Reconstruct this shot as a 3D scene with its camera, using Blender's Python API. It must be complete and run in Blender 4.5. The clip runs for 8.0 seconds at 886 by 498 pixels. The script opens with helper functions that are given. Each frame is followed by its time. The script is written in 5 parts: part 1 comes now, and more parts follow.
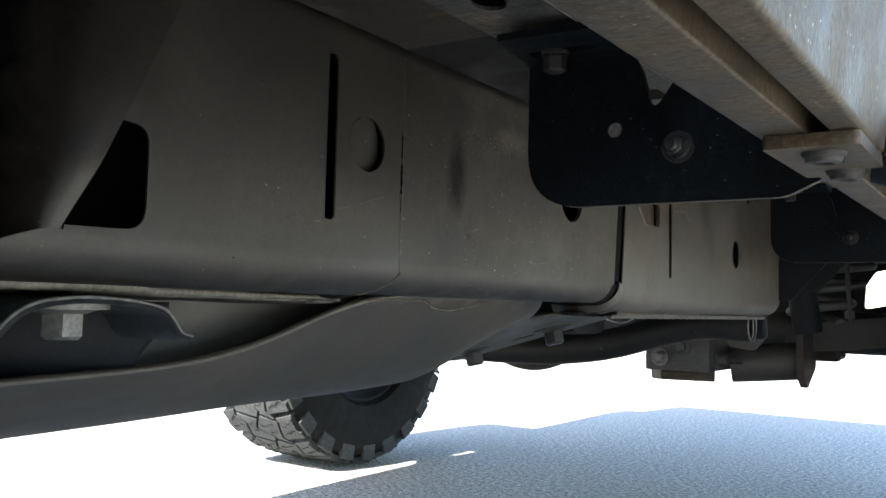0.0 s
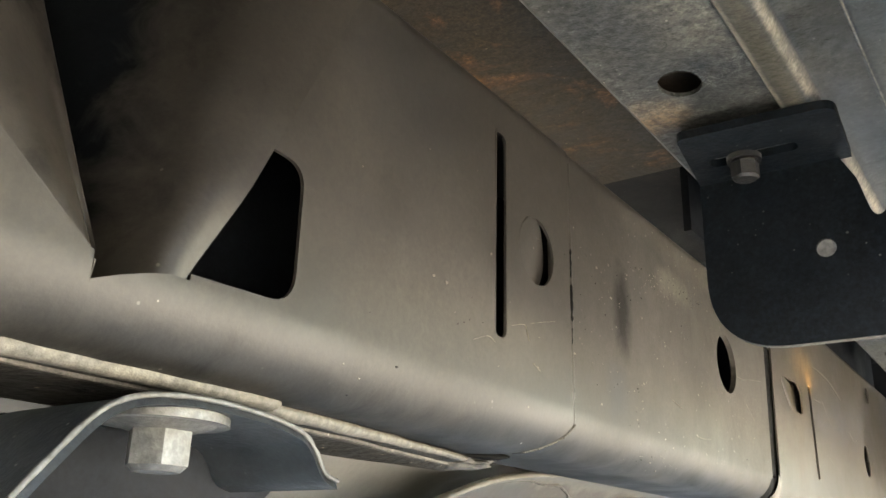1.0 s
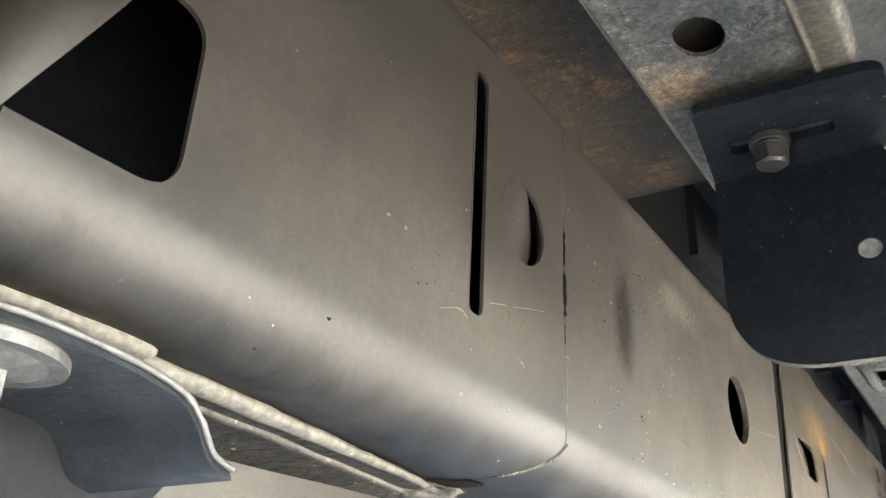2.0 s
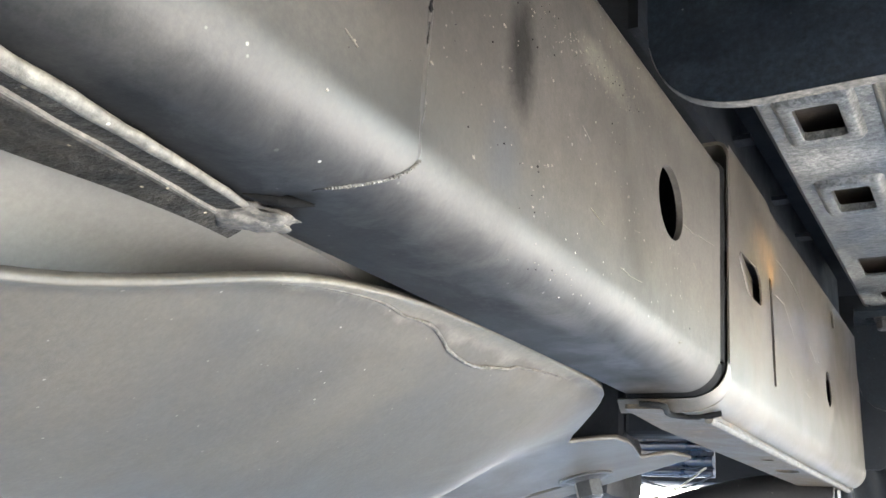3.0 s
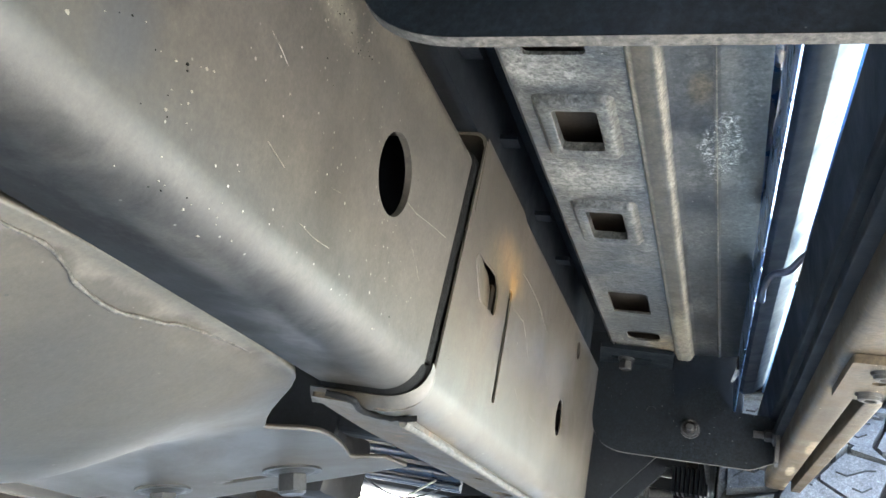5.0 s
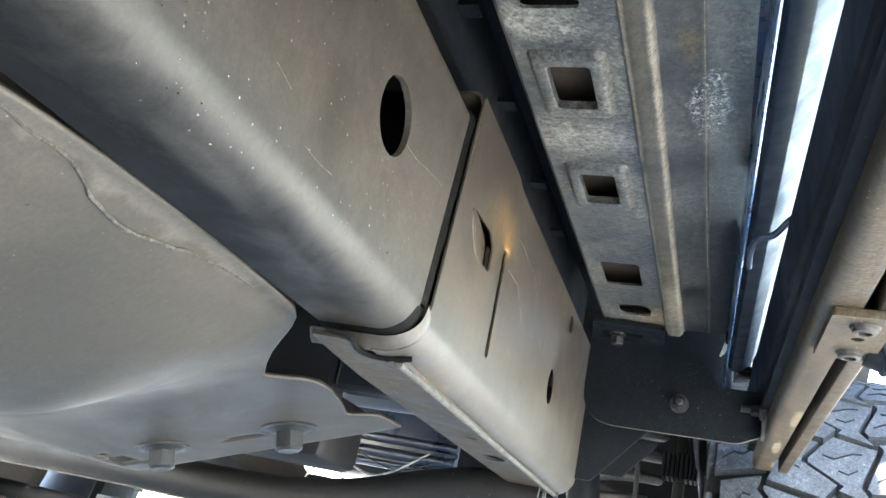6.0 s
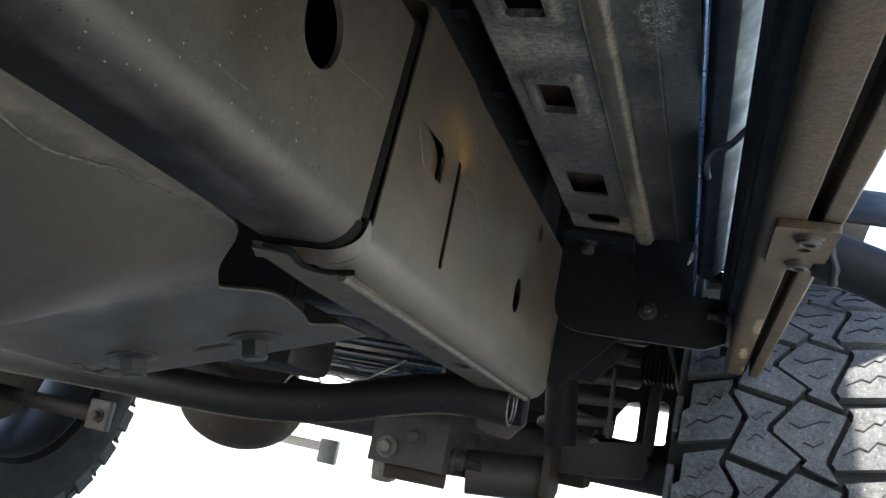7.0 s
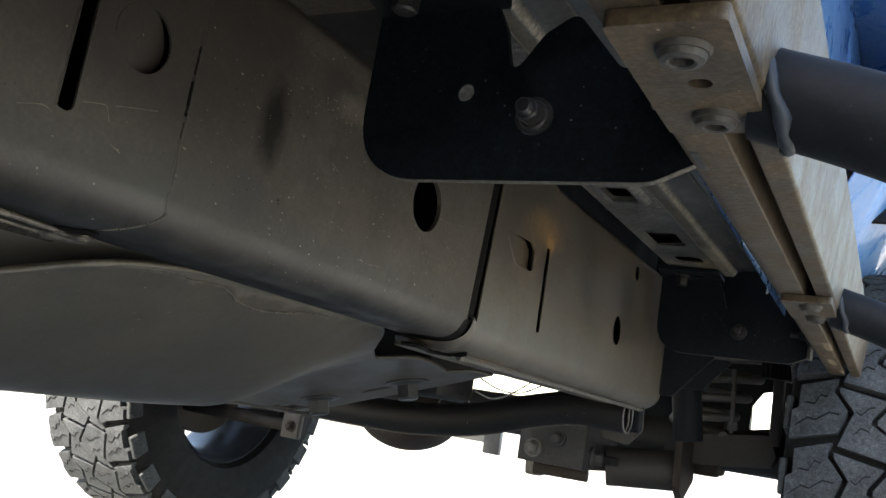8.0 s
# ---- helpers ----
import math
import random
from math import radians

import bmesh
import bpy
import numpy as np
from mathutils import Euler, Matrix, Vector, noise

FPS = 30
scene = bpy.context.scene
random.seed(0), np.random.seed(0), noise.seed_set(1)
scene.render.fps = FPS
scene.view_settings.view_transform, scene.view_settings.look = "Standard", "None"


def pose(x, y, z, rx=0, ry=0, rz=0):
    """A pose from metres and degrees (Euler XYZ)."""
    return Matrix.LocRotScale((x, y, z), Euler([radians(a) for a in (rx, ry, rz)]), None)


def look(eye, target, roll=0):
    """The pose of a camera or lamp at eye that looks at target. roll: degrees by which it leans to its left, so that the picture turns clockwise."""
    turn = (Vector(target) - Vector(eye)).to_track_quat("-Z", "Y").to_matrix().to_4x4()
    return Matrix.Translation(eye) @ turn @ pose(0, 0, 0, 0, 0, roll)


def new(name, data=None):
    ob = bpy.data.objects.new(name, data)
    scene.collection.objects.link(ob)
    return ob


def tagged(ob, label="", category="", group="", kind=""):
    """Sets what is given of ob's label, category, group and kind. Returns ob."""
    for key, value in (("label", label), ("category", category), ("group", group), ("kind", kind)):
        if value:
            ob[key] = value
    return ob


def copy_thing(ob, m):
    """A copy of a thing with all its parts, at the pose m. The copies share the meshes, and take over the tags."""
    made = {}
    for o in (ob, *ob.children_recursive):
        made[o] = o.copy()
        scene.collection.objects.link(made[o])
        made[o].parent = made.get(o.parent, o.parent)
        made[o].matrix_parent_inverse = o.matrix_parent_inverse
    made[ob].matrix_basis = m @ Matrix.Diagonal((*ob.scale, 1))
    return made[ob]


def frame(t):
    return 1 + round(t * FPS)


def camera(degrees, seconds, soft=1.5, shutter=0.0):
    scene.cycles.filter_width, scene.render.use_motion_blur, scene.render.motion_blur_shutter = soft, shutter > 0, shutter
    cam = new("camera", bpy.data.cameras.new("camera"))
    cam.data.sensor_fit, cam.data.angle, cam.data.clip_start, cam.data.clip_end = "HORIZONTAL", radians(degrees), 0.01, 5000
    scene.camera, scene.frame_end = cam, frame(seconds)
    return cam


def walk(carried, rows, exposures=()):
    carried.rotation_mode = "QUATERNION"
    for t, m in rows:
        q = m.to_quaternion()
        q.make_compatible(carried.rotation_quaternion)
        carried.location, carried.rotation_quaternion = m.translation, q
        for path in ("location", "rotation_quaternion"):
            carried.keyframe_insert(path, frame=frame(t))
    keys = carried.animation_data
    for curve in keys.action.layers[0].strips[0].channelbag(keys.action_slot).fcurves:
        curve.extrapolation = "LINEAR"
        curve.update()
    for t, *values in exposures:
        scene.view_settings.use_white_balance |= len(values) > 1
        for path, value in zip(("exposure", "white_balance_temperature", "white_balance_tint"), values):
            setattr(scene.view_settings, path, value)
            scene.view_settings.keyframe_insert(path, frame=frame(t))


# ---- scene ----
cam = camera(53.8, 8.0)
PATH = [
    (0, (0.355, 0.108, 0.49), (-0.768, 1.758, 0.617), 1.6),
    (0.2, (0.311, 0.122, 0.473), (-0.794, 1.773, 0.705), 1.2),
    (0.5, (0.265, 0.131, 0.464), (-0.838, 1.759, 0.828), 1.5),
    (0.7, (0.237, 0.151, 0.453), (-0.867, 1.737, 0.967), 1.1),
    (1, (0.201, 0.175, 0.444), (-0.887, 1.713, 1.116), 1.6),
    (1.2, (0.191, 0.187, 0.444), (-0.888, 1.692, 1.2), 1.6),
    (2.3, (0.143, 0.3, 0.414), (-0.861, 1.797, 1.279), 3.7),
    (2.5, (0.142, 0.323, 0.403), (-0.87, 1.836, 1.232), 4.2),
    (2.8, (0.146, 0.343, 0.392), (-0.893, 1.916, 1.061), 4.7),
    (3, (0.149, 0.366, 0.397), (-0.884, 1.963, 1.016), 4.2),
    (3.3, (0.172, 0.388, 0.408), (-0.852, 2.005, 0.987), 4.6),
    (3.5, (0.175, 0.397, 0.405), (-0.838, 2.028, 0.966), 5.7),
    (3.8, (0.179, 0.417, 0.4), (-0.816, 2.062, 0.952), 9.1),
    (4, (0.174, 0.432, 0.4), (-0.687, 2.139, 0.985), 9.2),
    (4.5, (0.168, 0.456, 0.401), (-0.54, 2.215, 1.036), 10.6),
    (4.7, (0.171, 0.46, 0.408), (-0.507, 2.226, 1.059), 10.9),
    (5.8, (0.19, 0.44, 0.386), (-0.464, 2.205, 1.064), 12.2),
    (6, (0.189, 0.451, 0.368), (-0.469, 2.216, 1.041), 12.6),
    (6.2, (0.184, 0.466, 0.353), (-0.459, 2.242, 1.01), 12.6),
    (6.5, (0.204, 0.482, 0.341), (-0.451, 2.275, 0.936), 13.1),
    (6.7, (0.206, 0.482, 0.35), (-0.431, 2.293, 0.912), 12.7),
    (7, (0.225, 0.461, 0.381), (-0.417, 2.295, 0.85), 12.0),
    (7.3, (0.236, 0.42, 0.408), (-0.409, 2.26, 0.854), 10.8),
    (7.5, (0.251, 0.384, 0.425), (-0.424, 2.215, 0.864), 9.7),
    (7.7, (0.279, 0.336, 0.428), (-0.521, 2.123, 0.837), 9.8),
    (7.9, (0.325, 0.284, 0.43), (-0.592, 2.019, 0.814), 9.6),
    (8, (0.351, 0.256, 0.434), (-0.617, 1.969, 0.792), 9.5),
]
LIGHT = [(0, 2.80, 6900, 10), (0.5, 3.05, 8300, 12), (0.7, 3.55, 8600, 13), (1, 4.86, 8250, 12), (1.2, 5.0, 8250, 12), (2.3, 5.54, 7150, 13), (2.5, 5.62, 6850, 14), (3, 5.43, 6900, 14), (3.5, 5.34, 6950, 12), (4, 5.23, 6880, 10), (4.5, 5.25, 6950, 10), (4.7, 5.25, 6950, 10),
         (5.8, 5.04, 6850, 10), (6, 4.99, 6850, 10), (6.5, 4.21, 6900, 10), (7, 2.93, 7100, 11), (7.5, 2.80, 7250, 11), (8, 2.70, 7350, 11)]
walk(cam, [(t, look(eye, target, roll)) for t, eye, target, roll in PATH], LIGHT)

# ---- world, sun, exposure ----
world = bpy.data.worlds.new("sky")
scene.world = world
world.use_nodes = True
wn = world.node_tree.nodes
sky = wn.new("ShaderNodeTexSky")
sky.sky_type, sky.sun_disc = "NISHITA", False
sky.sun_elevation, sky.sun_rotation = radians(43), radians(188)
world.node_tree.links.new(sky.outputs["Color"], wn["Background"].inputs["Color"])
wn["Background"].inputs["Strength"].default_value = 0.135
sun = new("sun", bpy.data.lights.new("sun", "SUN"))
sun.data.energy, sun.data.angle, sun.data.color = 5.0, radians(0.55), (1.0, 0.94, 0.85)
sun.matrix_world = look((-1.02, -7.24, 6.82), (0, 0, 0))

# ---- materials ----


def material(name, base, rough=0.5, metal=0.0, dust=None, dust_amount=0.35, dust_scale=9.0, grain=0.12, grain_scale=260.0,
             bump=0.15, bump_scale=420.0, specks=0.0, speck_color=(0.34, 0.32, 0.28), rust=0.0, coat=0.0, spec=0.5, stains_and_shading=(), dull=False, scribble=0.0, scribble_at=None, streak=0.0, grit=0.12):
    """A painted, dusty or bare surface: base colour, large dust clouds, fine grain, light specks, rust patches and bump."""
    m = bpy.data.materials.new(name)
    m.use_nodes = True
    n, l = m.node_tree.nodes, m.node_tree.links
    b = n["Principled BSDF"]
    b.inputs["Roughness"].default_value = rough
    b.inputs["Metallic"].default_value = metal
    b.inputs["Specular IOR Level"].default_value = spec
    b.inputs["Coat Weight"].default_value = coat
    co = n.new("ShaderNodeTexCoord").outputs["Object"]

    def tex(scale, detail=5.0, rough_=0.6, dist=0.0):
        t = n.new("ShaderNodeTexNoise")
        t.inputs["Scale"].default_value, t.inputs["Detail"].default_value = scale, detail
        t.inputs["Roughness"].default_value, t.inputs["Distortion"].default_value = rough_, dist
        l.new(co, t.inputs["Vector"])
        return t.outputs["Fac"]

    def ramp(src, lo, hi):
        r = n.new("ShaderNodeMapRange")
        r.inputs["From Min"].default_value, r.inputs["From Max"].default_value = lo, hi
        l.new(src, r.inputs["Value"])
        return r.outputs["Result"]

    def mix(fac, a, c):
        x = n.new("ShaderNodeMix")
        x.data_type = "RGBA"
        l.new(fac, x.inputs["Factor"])
        for sock, v in ((x.inputs[6], a), (x.inputs[7], c)):
            if isinstance(v, tuple):
                sock.default_value = (*v, 1)
            else:
                l.new(v, sock)
        return x.outputs[2]

    def times(src, k):
        x = n.new("ShaderNodeMath")
        x.operation = "MULTIPLY"
        l.new(src, x.inputs[0])
        if isinstance(k, float):
            x.inputs[1].default_value = k
        else:
            l.new(k, x.inputs[1])
        return x.outputs[0]

    dark = tuple(c * (1 - 2.2 * grain) for c in base)
    light = tuple(min(1, c * (1 + 2.2 * grain)) for c in base)
    col = mix(ramp(tex(grain_scale, 3), 0.3, 0.7), dark, light)
    rough_out = None
    if dust:
        clouds = ramp(tex(dust_scale, 7, 0.62, 0.4), 0.35, 0.72)
        col = mix(times(clouds, dust_amount), col, dust)
        rr = n.new("ShaderNodeMapRange")
        rr.inputs["To Min"].default_value, rr.inputs["To Max"].default_value = rough, min(1, rough + 0.25)
        l.new(clouds, rr.inputs["Value"])
        rough_out = rr.outputs["Result"]
    if rust:
        patches = ramp(tex(14.0, 8, 0.65, 0.6), 0.72 - 0.3 * rust, 0.86 - 0.25 * rust)
        col = mix(patches, col, mix(ramp(tex(160.0, 4), 0.3, 0.7), (0.09, 0.04, 0.016), (0.26, 0.13, 0.05)))
    if specks:
        for scale, size, often, colour in ((80.0, 0.075, specks, speck_color), (190.0, 0.13, specks, speck_color), (60.0, 0.07, 0.7 * specks, (0.012, 0.011, 0.01))):
            v = n.new("ShaderNodeTexVoronoi")
            v.inputs["Scale"].default_value = scale
            l.new(co, v.inputs["Vector"])
            pick = n.new("ShaderNodeSeparateColor")
            l.new(v.outputs["Color"], pick.inputs["Color"])
            near = ramp(v.outputs["Distance"], size, size * 0.6)
            rare = ramp(pick.outputs["Red"], 1.0 - 0.35 * often, 1.0 - 0.15 * often)
            patch = ramp(tex(6.0, 3), 0.40, 0.62)
            col = mix(times(times(near, rare), patch), col, colour)
    if streak:
        drawn = n.new("ShaderNodeMapping")
        drawn.inputs["Scale"].default_value = (1.0, 0.12, 1.0)
        l.new(co, drawn.inputs["Vector"])
        t = n.new("ShaderNodeTexNoise")
        t.inputs["Scale"].default_value, t.inputs["Detail"].default_value, t.inputs["Roughness"].default_value = 90.0, 6.0, 0.7
        l.new(drawn.outputs["Vector"], t.inputs["Vector"])
        col = mix(times(ramp(t.outputs["Fac"], 0.42, 0.72), streak), col, dust or base)
    if scribble:
        line = n.new("ShaderNodeMath")
        line.operation = "PINGPONG"
        l.new(times(tex(115.0, 2.0, 0.5, 1.6), 7.0), line.inputs[0])
        line.inputs[1].default_value = 0.5
        fine = ramp(line.outputs[0], 0.20, 0.06)
        where = ramp(tex(13.0, 4, 0.6, 0.8), 0.56, 0.64)
        if scribble_at:
            around = n.new("ShaderNodeMapping")
            around.vector_type = "TEXTURE"
            around.inputs["Location"].default_value, around.inputs["Scale"].default_value = scribble_at
            l.new(co, around.inputs["Vector"])
            length = n.new("ShaderNodeVectorMath")
            length.operation = "LENGTH"
            l.new(around.outputs["Vector"], length.inputs[0])
            wavy = n.new("ShaderNodeMath")
            wavy.operation = "ADD"
            l.new(length.outputs["Value"], wavy.inputs[0])
            l.new(tex(34.0, 4, 0.6, 0.8), wavy.inputs[1])
            where = ramp(wavy.outputs[0], 1.45, 1.25)
        col = mix(times(times(fine, where), scribble), col, (0.34, 0.34, 0.315))
        col = mix(times(ramp(tex(46.0, 6, 0.7, 0.3), 0.62, 0.70), 0.85), col, (0.010, 0.011, 0.012))
    matt = []
    for centre, reach, colour, amount, sharp in stains_and_shading:
        away = n.new("ShaderNodeVectorMath")
        away.operation = "SUBTRACT"
        l.new(co, away.inputs[0])
        away.inputs[1].default_value = centre
        scaled = n.new("ShaderNodeVectorMath")
        scaled.operation = "DIVIDE"
        l.new(away.outputs[0], scaled.inputs[0])
        scaled.inputs[1].default_value = reach
        far = n.new("ShaderNodeVectorMath")
        far.operation = "LENGTH"
        l.new(scaled.outputs[0], far.inputs[0])
        ragged = n.new("ShaderNodeMath")
        ragged.operation = "MULTIPLY_ADD"
        l.new(tex(38.0, 6, 0.65, 0.5), ragged.inputs[0])
        ragged.inputs[1].default_value = 1.3
        l.new(far.outputs["Value"], ragged.inputs[2])
        cover = times(ramp(ragged.outputs[0], 1.65, 1.65 - sharp), amount)
        col = mix(cover, col, colour)
        if dull and sum(colour) < 0.018:
            matt.append(cover)
    for scale, share in ((420.0, 1.0), (150.0, 0.7)):
        flecks = n.new("ShaderNodeMapRange")
        flecks.inputs["From Min"].default_value, flecks.inputs["From Max"].default_value = 0.28, 0.72
        flecks.inputs["To Min"].default_value, flecks.inputs["To Max"].default_value = 1 - 2.4 * grit * share, 1 + 2.4 * grit * share
        l.new(tex(scale, 4, 0.7), flecks.inputs["Value"])
        both = n.new("ShaderNodeVectorMath")
        both.operation = "SCALE"
        l.new(col, both.inputs[0])
        l.new(flecks.outputs["Result"], both.inputs["Scale"])
        col = both.outputs[0]
    l.new(col, b.inputs["Base Color"])
    shine = None
    for cover in matt:
        # dark stains and painted shade take the gloss off the paint
        less = n.new("ShaderNodeMapRange")
        less.inputs["To Min"].default_value, less.inputs["To Max"].default_value = 1.0, 0.12
        l.new(cover, less.inputs["Value"])
        shine = times(less.outputs["Result"], shine or spec)
    if shine:
        l.new(shine, b.inputs["Specular IOR Level"])
    if rough_out:
        l.new(rough_out, b.inputs["Roughness"])
    if bump:
        bp = n.new("ShaderNodeBump")
        bp.inputs["Strength"].default_value, bp.inputs["Distance"].default_value = bump, 0.002
        l.new(tex(bump_scale, 4), bp.inputs["Height"])
        l.new(bp.outputs["Normal"], b.inputs["Normal"])
    return m


# Underside and forward face carry shade in their colour, besides patchy wax.
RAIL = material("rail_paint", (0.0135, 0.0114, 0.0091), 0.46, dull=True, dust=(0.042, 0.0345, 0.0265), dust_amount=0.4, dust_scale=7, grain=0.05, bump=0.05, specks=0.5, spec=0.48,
                # The large pale patch puts the rear's stronger light into the colour.
                stains_and_shading=(((0.0, 0.90, 0.585), (0.03, 0.30, 0.10), (0.058, 0.050, 0.040), 0.75, 0.9), ((-0.052, 0.4, 0.492), (0.060, 3.0, 0.021), (0.0050, 0.0054, 0.0060), 0.85, 0.65), ((0.0, 0.15, 0.69), (0.1, 0.22, 0.16), (0.0045, 0.0055, 0.0056), 0.88, 0.75), ((-0.012, 0.72, 0.502), (0.016, 0.13, 0.009), (0.007, 0.0068, 0.0066), 0.6, 0.9), ((-0.036, 0.778, 0.496), (0.013, 0.034, 0.012), (0.006, 0.006, 0.0062), 0.95, 0.18), ((-0.050, 0.725, 0.496), (0.014, 0.055, 0.012), (0.008, 0.008, 0.0085), 0.85, 0.3),
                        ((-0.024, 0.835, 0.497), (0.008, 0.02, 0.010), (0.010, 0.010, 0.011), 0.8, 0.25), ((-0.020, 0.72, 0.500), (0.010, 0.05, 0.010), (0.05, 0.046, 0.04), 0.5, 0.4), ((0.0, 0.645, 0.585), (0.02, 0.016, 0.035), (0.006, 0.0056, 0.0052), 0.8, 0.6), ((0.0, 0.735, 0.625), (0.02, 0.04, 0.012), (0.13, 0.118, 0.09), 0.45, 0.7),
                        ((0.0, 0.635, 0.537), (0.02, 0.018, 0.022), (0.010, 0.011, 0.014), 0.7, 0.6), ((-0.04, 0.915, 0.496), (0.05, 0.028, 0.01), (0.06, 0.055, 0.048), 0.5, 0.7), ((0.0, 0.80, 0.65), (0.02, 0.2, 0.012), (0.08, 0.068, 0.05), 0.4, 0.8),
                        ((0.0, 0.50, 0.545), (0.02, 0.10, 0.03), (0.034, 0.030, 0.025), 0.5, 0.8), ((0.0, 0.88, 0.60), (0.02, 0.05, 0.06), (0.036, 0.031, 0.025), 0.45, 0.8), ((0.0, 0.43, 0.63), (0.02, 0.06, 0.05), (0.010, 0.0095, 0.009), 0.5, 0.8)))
# Rail paint lightened for the stronger light at the rear, plus rust stains.
RAIL_REAR_LIT = material("rail_paint_rear_lit", (0.038, 0.0325, 0.0255), 0.38, dust=(0.080, 0.064, 0.045), dust_amount=0.45, dust_scale=8, grain=0.05, bump=0.05, specks=0.5, spec=0.55,
                     stains_and_shading=(((0.0, 1.085, 0.634), (0.03, 0.055, 0.026), (0.17, 0.105, 0.045), 0.75, 0.8), ((0.0, 1.10, 0.622), (0.02, 0.016, 0.014), (0.26, 0.145, 0.05), 0.85, 0.6), ((0.0, 1.05, 0.60), (0.02, 0.05, 0.05), (0.12, 0.088, 0.05), 0.4, 0.9), ((-0.04, 1.03, 0.482), (0.05, 0.07, 0.012), (0.17, 0.11, 0.06), 0.5, 0.6)))

# Rail paint again, with the recess's deep shade put into its colour.
POCKET_SHADED = material("shaded_recess", (0.0135, 0.0114, 0.0091), 0.40, dull=True, dust=(0.040, 0.033, 0.0255), dust_amount=0.4, dust_scale=7, grain=0.05, bump=0.05, specks=0.3, spec=0.5,
                  stains_and_shading=(((-0.085, 0.335, 0.58), (0.076, 0.5, 0.5), (0.0020, 0.0026, 0.0032), 0.97, 0.5), ((0.0, 0.225, 0.68), (0.2, 0.10, 0.16), (0.003, 0.0038, 0.0042), 0.9, 0.7)))
SKID = material("skid_paint", (0.0245, 0.0210, 0.0158), 0.42, dust=(0.068, 0.0545, 0.036), dust_amount=0.5, dust_scale=6, grain=0.08, bump=0.05, bump_scale=300, specks=0.6, speck_color=(0.2, 0.185, 0.16), spec=0.5, grit=0.08,
                stains_and_shading=(((-0.066, 0.76, 0.50), (0.017, 0.22, 0.06), (0.13, 0.117, 0.095), 0.45, 0.25),))
BLACK = material("black_coat", (0.0048, 0.006, 0.0078), 0.5, spec=0.12, dust=(0.013, 0.0155, 0.0195), dust_amount=0.4, dust_scale=16, grain=0.1, bump=0.1, specks=0.3, speck_color=(0.10, 0.10, 0.10))
CHASSIS = material("chassis_black", (0.017, 0.016, 0.015), 0.5, dust=(0.055, 0.044, 0.034), dust_amount=0.5, dust_scale=12, bump=0.15, rust=0.18)
RIDGES = (((0.1085, 0.6, 0.67), (0.0028, 3.0, 0.05), (0.36, 0.315, 0.245), 0.9, 0.8), ((0.1245, 0.6, 0.67), (0.0028, 3.0, 0.05), (0.36, 0.315, 0.245), 0.85, 0.8), ((0.154, 0.6, 0.67), (0.0006, 3.0, 0.05), (0.26, 0.22, 0.16), 0.8, 0.7),
          ((0.1165, 0.6, 0.67), (0.0062, 3.0, 0.05), (0.060, 0.050, 0.034), 0.8, 0.6))
# Both sill coats are darker over their front stretch.
SILL = material("sill_primer", (0.027, 0.030, 0.032), 0.32, dust=(0.150, 0.138, 0.110), dust_amount=0.5, dust_scale=20, grain=0.3, bump=0.5, bump_scale=180, specks=1.0, scribble=0.35, grit=0.4,
                stains_and_shading=(((0.045, 0.60, 0.67), (0.03, 0.03, 0.02), (0.26, 0.15, 0.06), 0.6, 0.6), ((0.058, 0.88, 0.68), (0.035, 0.022, 0.03), (0.26, 0.25, 0.22), 0.4, 0.5), ((0.070, 1.02, 0.68), (0.05, 0.03, 0.03), (0.20, 0.19, 0.165), 0.45, 0.6),
                        ((0.085, 0.30, 0.68), (0.12, 0.42, 0.08), (0.020, 0.020, 0.018), 0.8, 0.8), ((0.10, 0.50, 0.68), (0.03, 0.07, 0.04), (0.13, 0.12, 0.095), 0.4, 0.6), ((0.10, 1.44, 0.68), (0.03, 0.05, 0.03), (0.17, 0.13, 0.07), 0.55, 0.6)))
SILL_OUTER = material("sill_seam_coat", (0.027, 0.0285, 0.030), 0.30, dust=(0.112, 0.102, 0.082), dust_amount=0.5, dust_scale=14, grain=0.2, bump=0.4, bump_scale=140, specks=1.0, rust=0.12, scribble=0.9, scribble_at=((0.156, 0.972, 0.68), (0.016, 0.050, 0.06)), grit=0.3,
                      stains_and_shading=(*RIDGES, ((0.085, 0.30, 0.68), (0.12, 0.42, 0.08), (0.018, 0.018, 0.016), 0.7, 0.8), ((0.118, 1.40, 0.68), (0.010, 0.14, 0.03), (0.30, 0.26, 0.19), 0.6, 0.5), ((0.145, 0.90, 0.68), (0.008, 0.02, 0.03), (0.09, 0.065, 0.03), 0.7, 0.4)))
FLOOR = material("floor_coat", (0.017, 0.0135, 0.010), 0.5, dust=(0.075, 0.055, 0.032), dust_amount=0.6, dust_scale=26, bump=0.35, bump_scale=150, rust=0.55, specks=1.0, speck_color=(0.26, 0.21, 0.13), grit=0.3)
RUSTY = material("rusty_steel", (0.020, 0.0145, 0.0115), 0.75, dust=(0.055, 0.038, 0.026), dust_amount=0.4, dust_scale=20, bump=0.4, rust=0.3)
